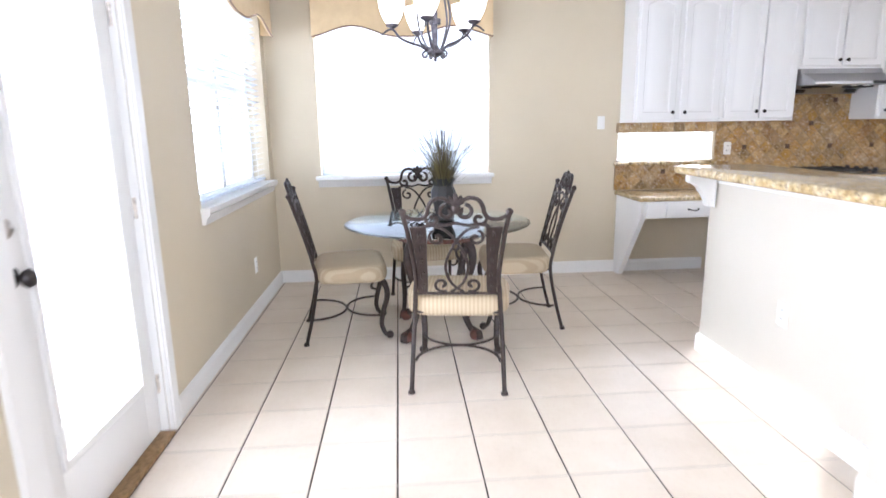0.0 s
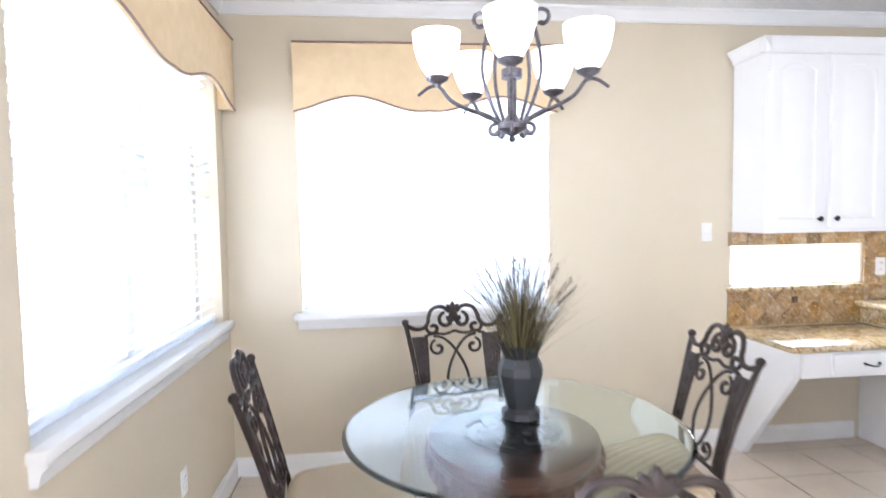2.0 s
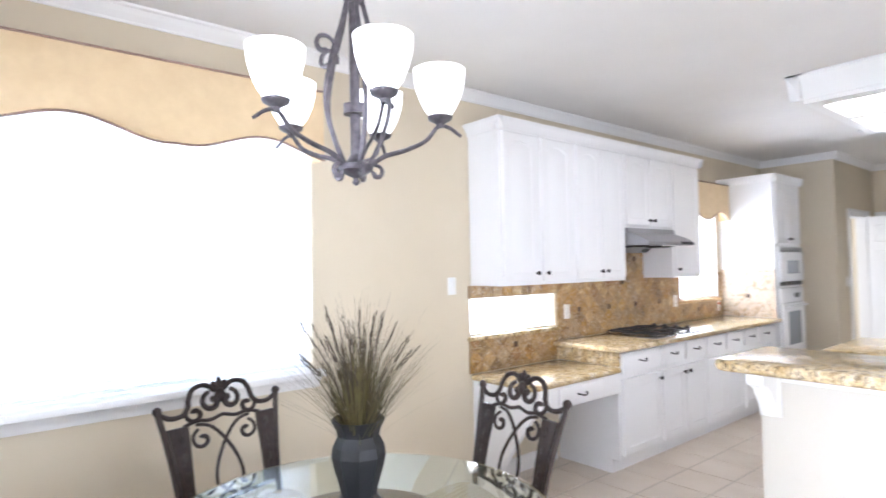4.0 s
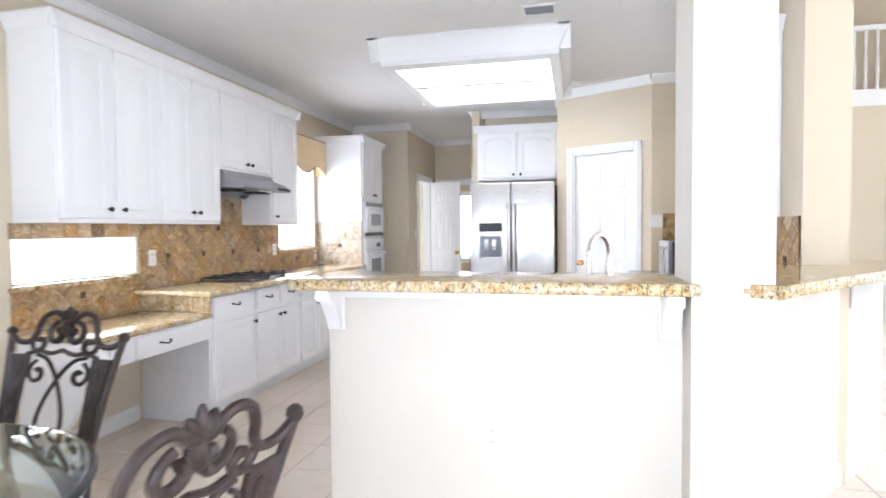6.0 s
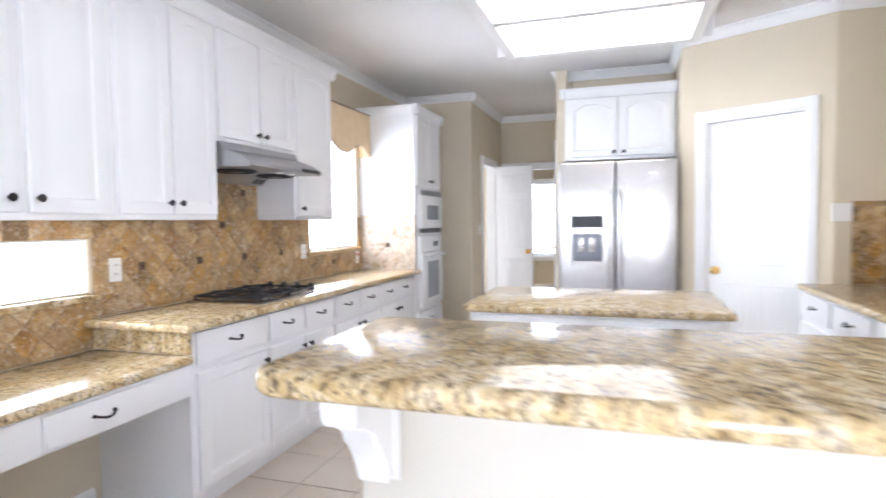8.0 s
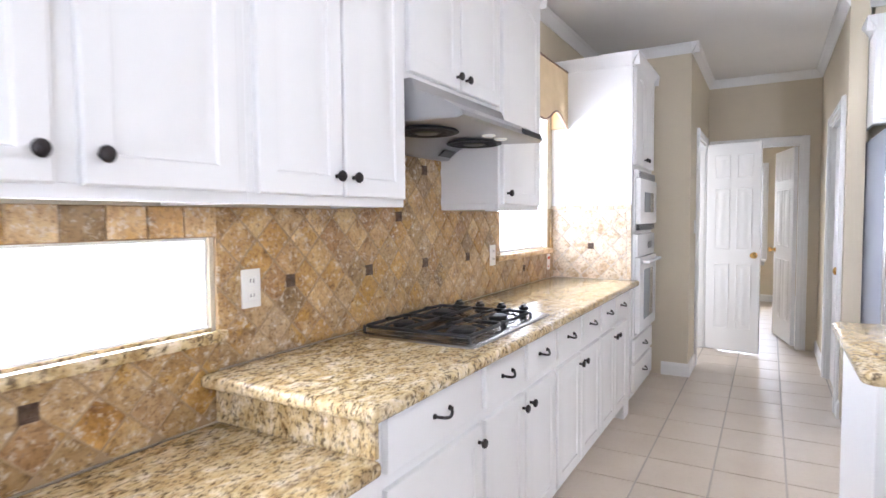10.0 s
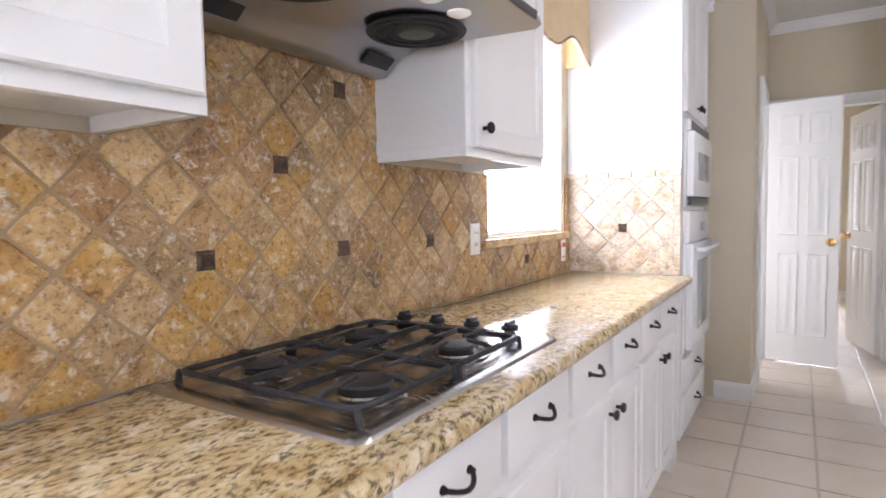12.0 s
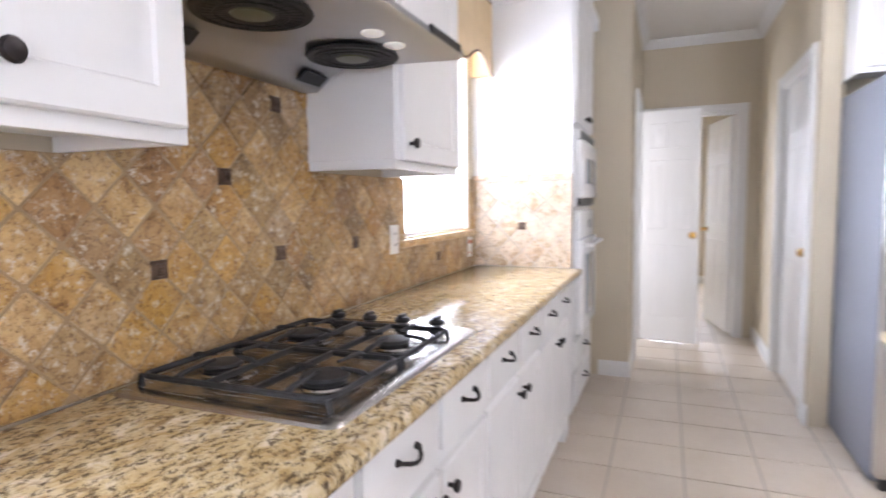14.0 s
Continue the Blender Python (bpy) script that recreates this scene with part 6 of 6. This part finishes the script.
def tile_verts(w, h, x=0.0, y=0.0):
    e = 0.003
    return [(x - w / 2, y - h / 2, -0.006), (x + w / 2, y - h / 2, -0.006), (x + w / 2, y + h / 2, -0.006), (x - w / 2, y + h / 2, -0.006),
            (x - w / 2, y - h / 2, -0.0015), (x + w / 2, y - h / 2, -0.0015), (x + w / 2, y + h / 2, -0.0015), (x - w / 2, y + h / 2, -0.0015),
            (x - w / 2 + e, y - h / 2 + e, 0.0), (x + w / 2 - e, y - h / 2 + e, 0.0), (x + w / 2 - e, y + h / 2 - e, 0.0), (x - w / 2 + e, y + h / 2 - e, 0.0)]


TF = [(0, 1, 5, 4), (1, 2, 6, 5), (2, 3, 7, 6), (3, 0, 4, 7), (4, 5, 9, 8), (5, 6, 10, 9), (6, 7, 11, 10), (7, 4, 8, 11), (8, 9, 10, 11)]
for a, b, c, d in near:
    key = (round(b - a, 4), round(d - c, 4))
    if key not in cache:
        me = bpy.data.meshes.new("tile")
        me.from_pydata(tile_verts(*key), [], TF)
        me.materials.append(TILE)
        cache[key] = me
    ob = new("tile", cache[key])
    ob.parent = floor_ob
    ob.matrix_basis = pose((a + b) / 2, (c + d) / 2, 0)
vv, ff = [], []
for a, b, c, d in far:
    o = len(vv)
    vv += tile_verts(b - a, d - c, (a + b) / 2, (c + d) / 2)
    ff += [tuple(o + q for q in f) for f in TF]
me = bpy.data.meshes.new("far_tiles")
me.from_pydata(vv, [], ff)
me.materials.append(TILE)
ob = new("far_tiles", me)
ob.parent = floor_ob
tagged(ob, kind="stuff")
vv, ff = [], []
for j in range(-24, 9):
    y = FY + FPY * j
    if y < 4.99:
        o = len(vv)
        vv += [(WX + 0.001, y - 0.005, -0.0025), (12.9, y - 0.005, -0.0025), (12.9, y + 0.005, -0.0025), (WX + 0.001, y + 0.005, -0.0025)]
        ff.append((o, o + 1, o + 2, o + 3))
me = bpy.data.meshes.new("pale_grout")
me.from_pydata(vv, [], ff)
me.materials.append(PALEGROUT)
ob = new("pale_grout", me)
ob.parent = floor_ob
tagged(ob, kind="stuff")
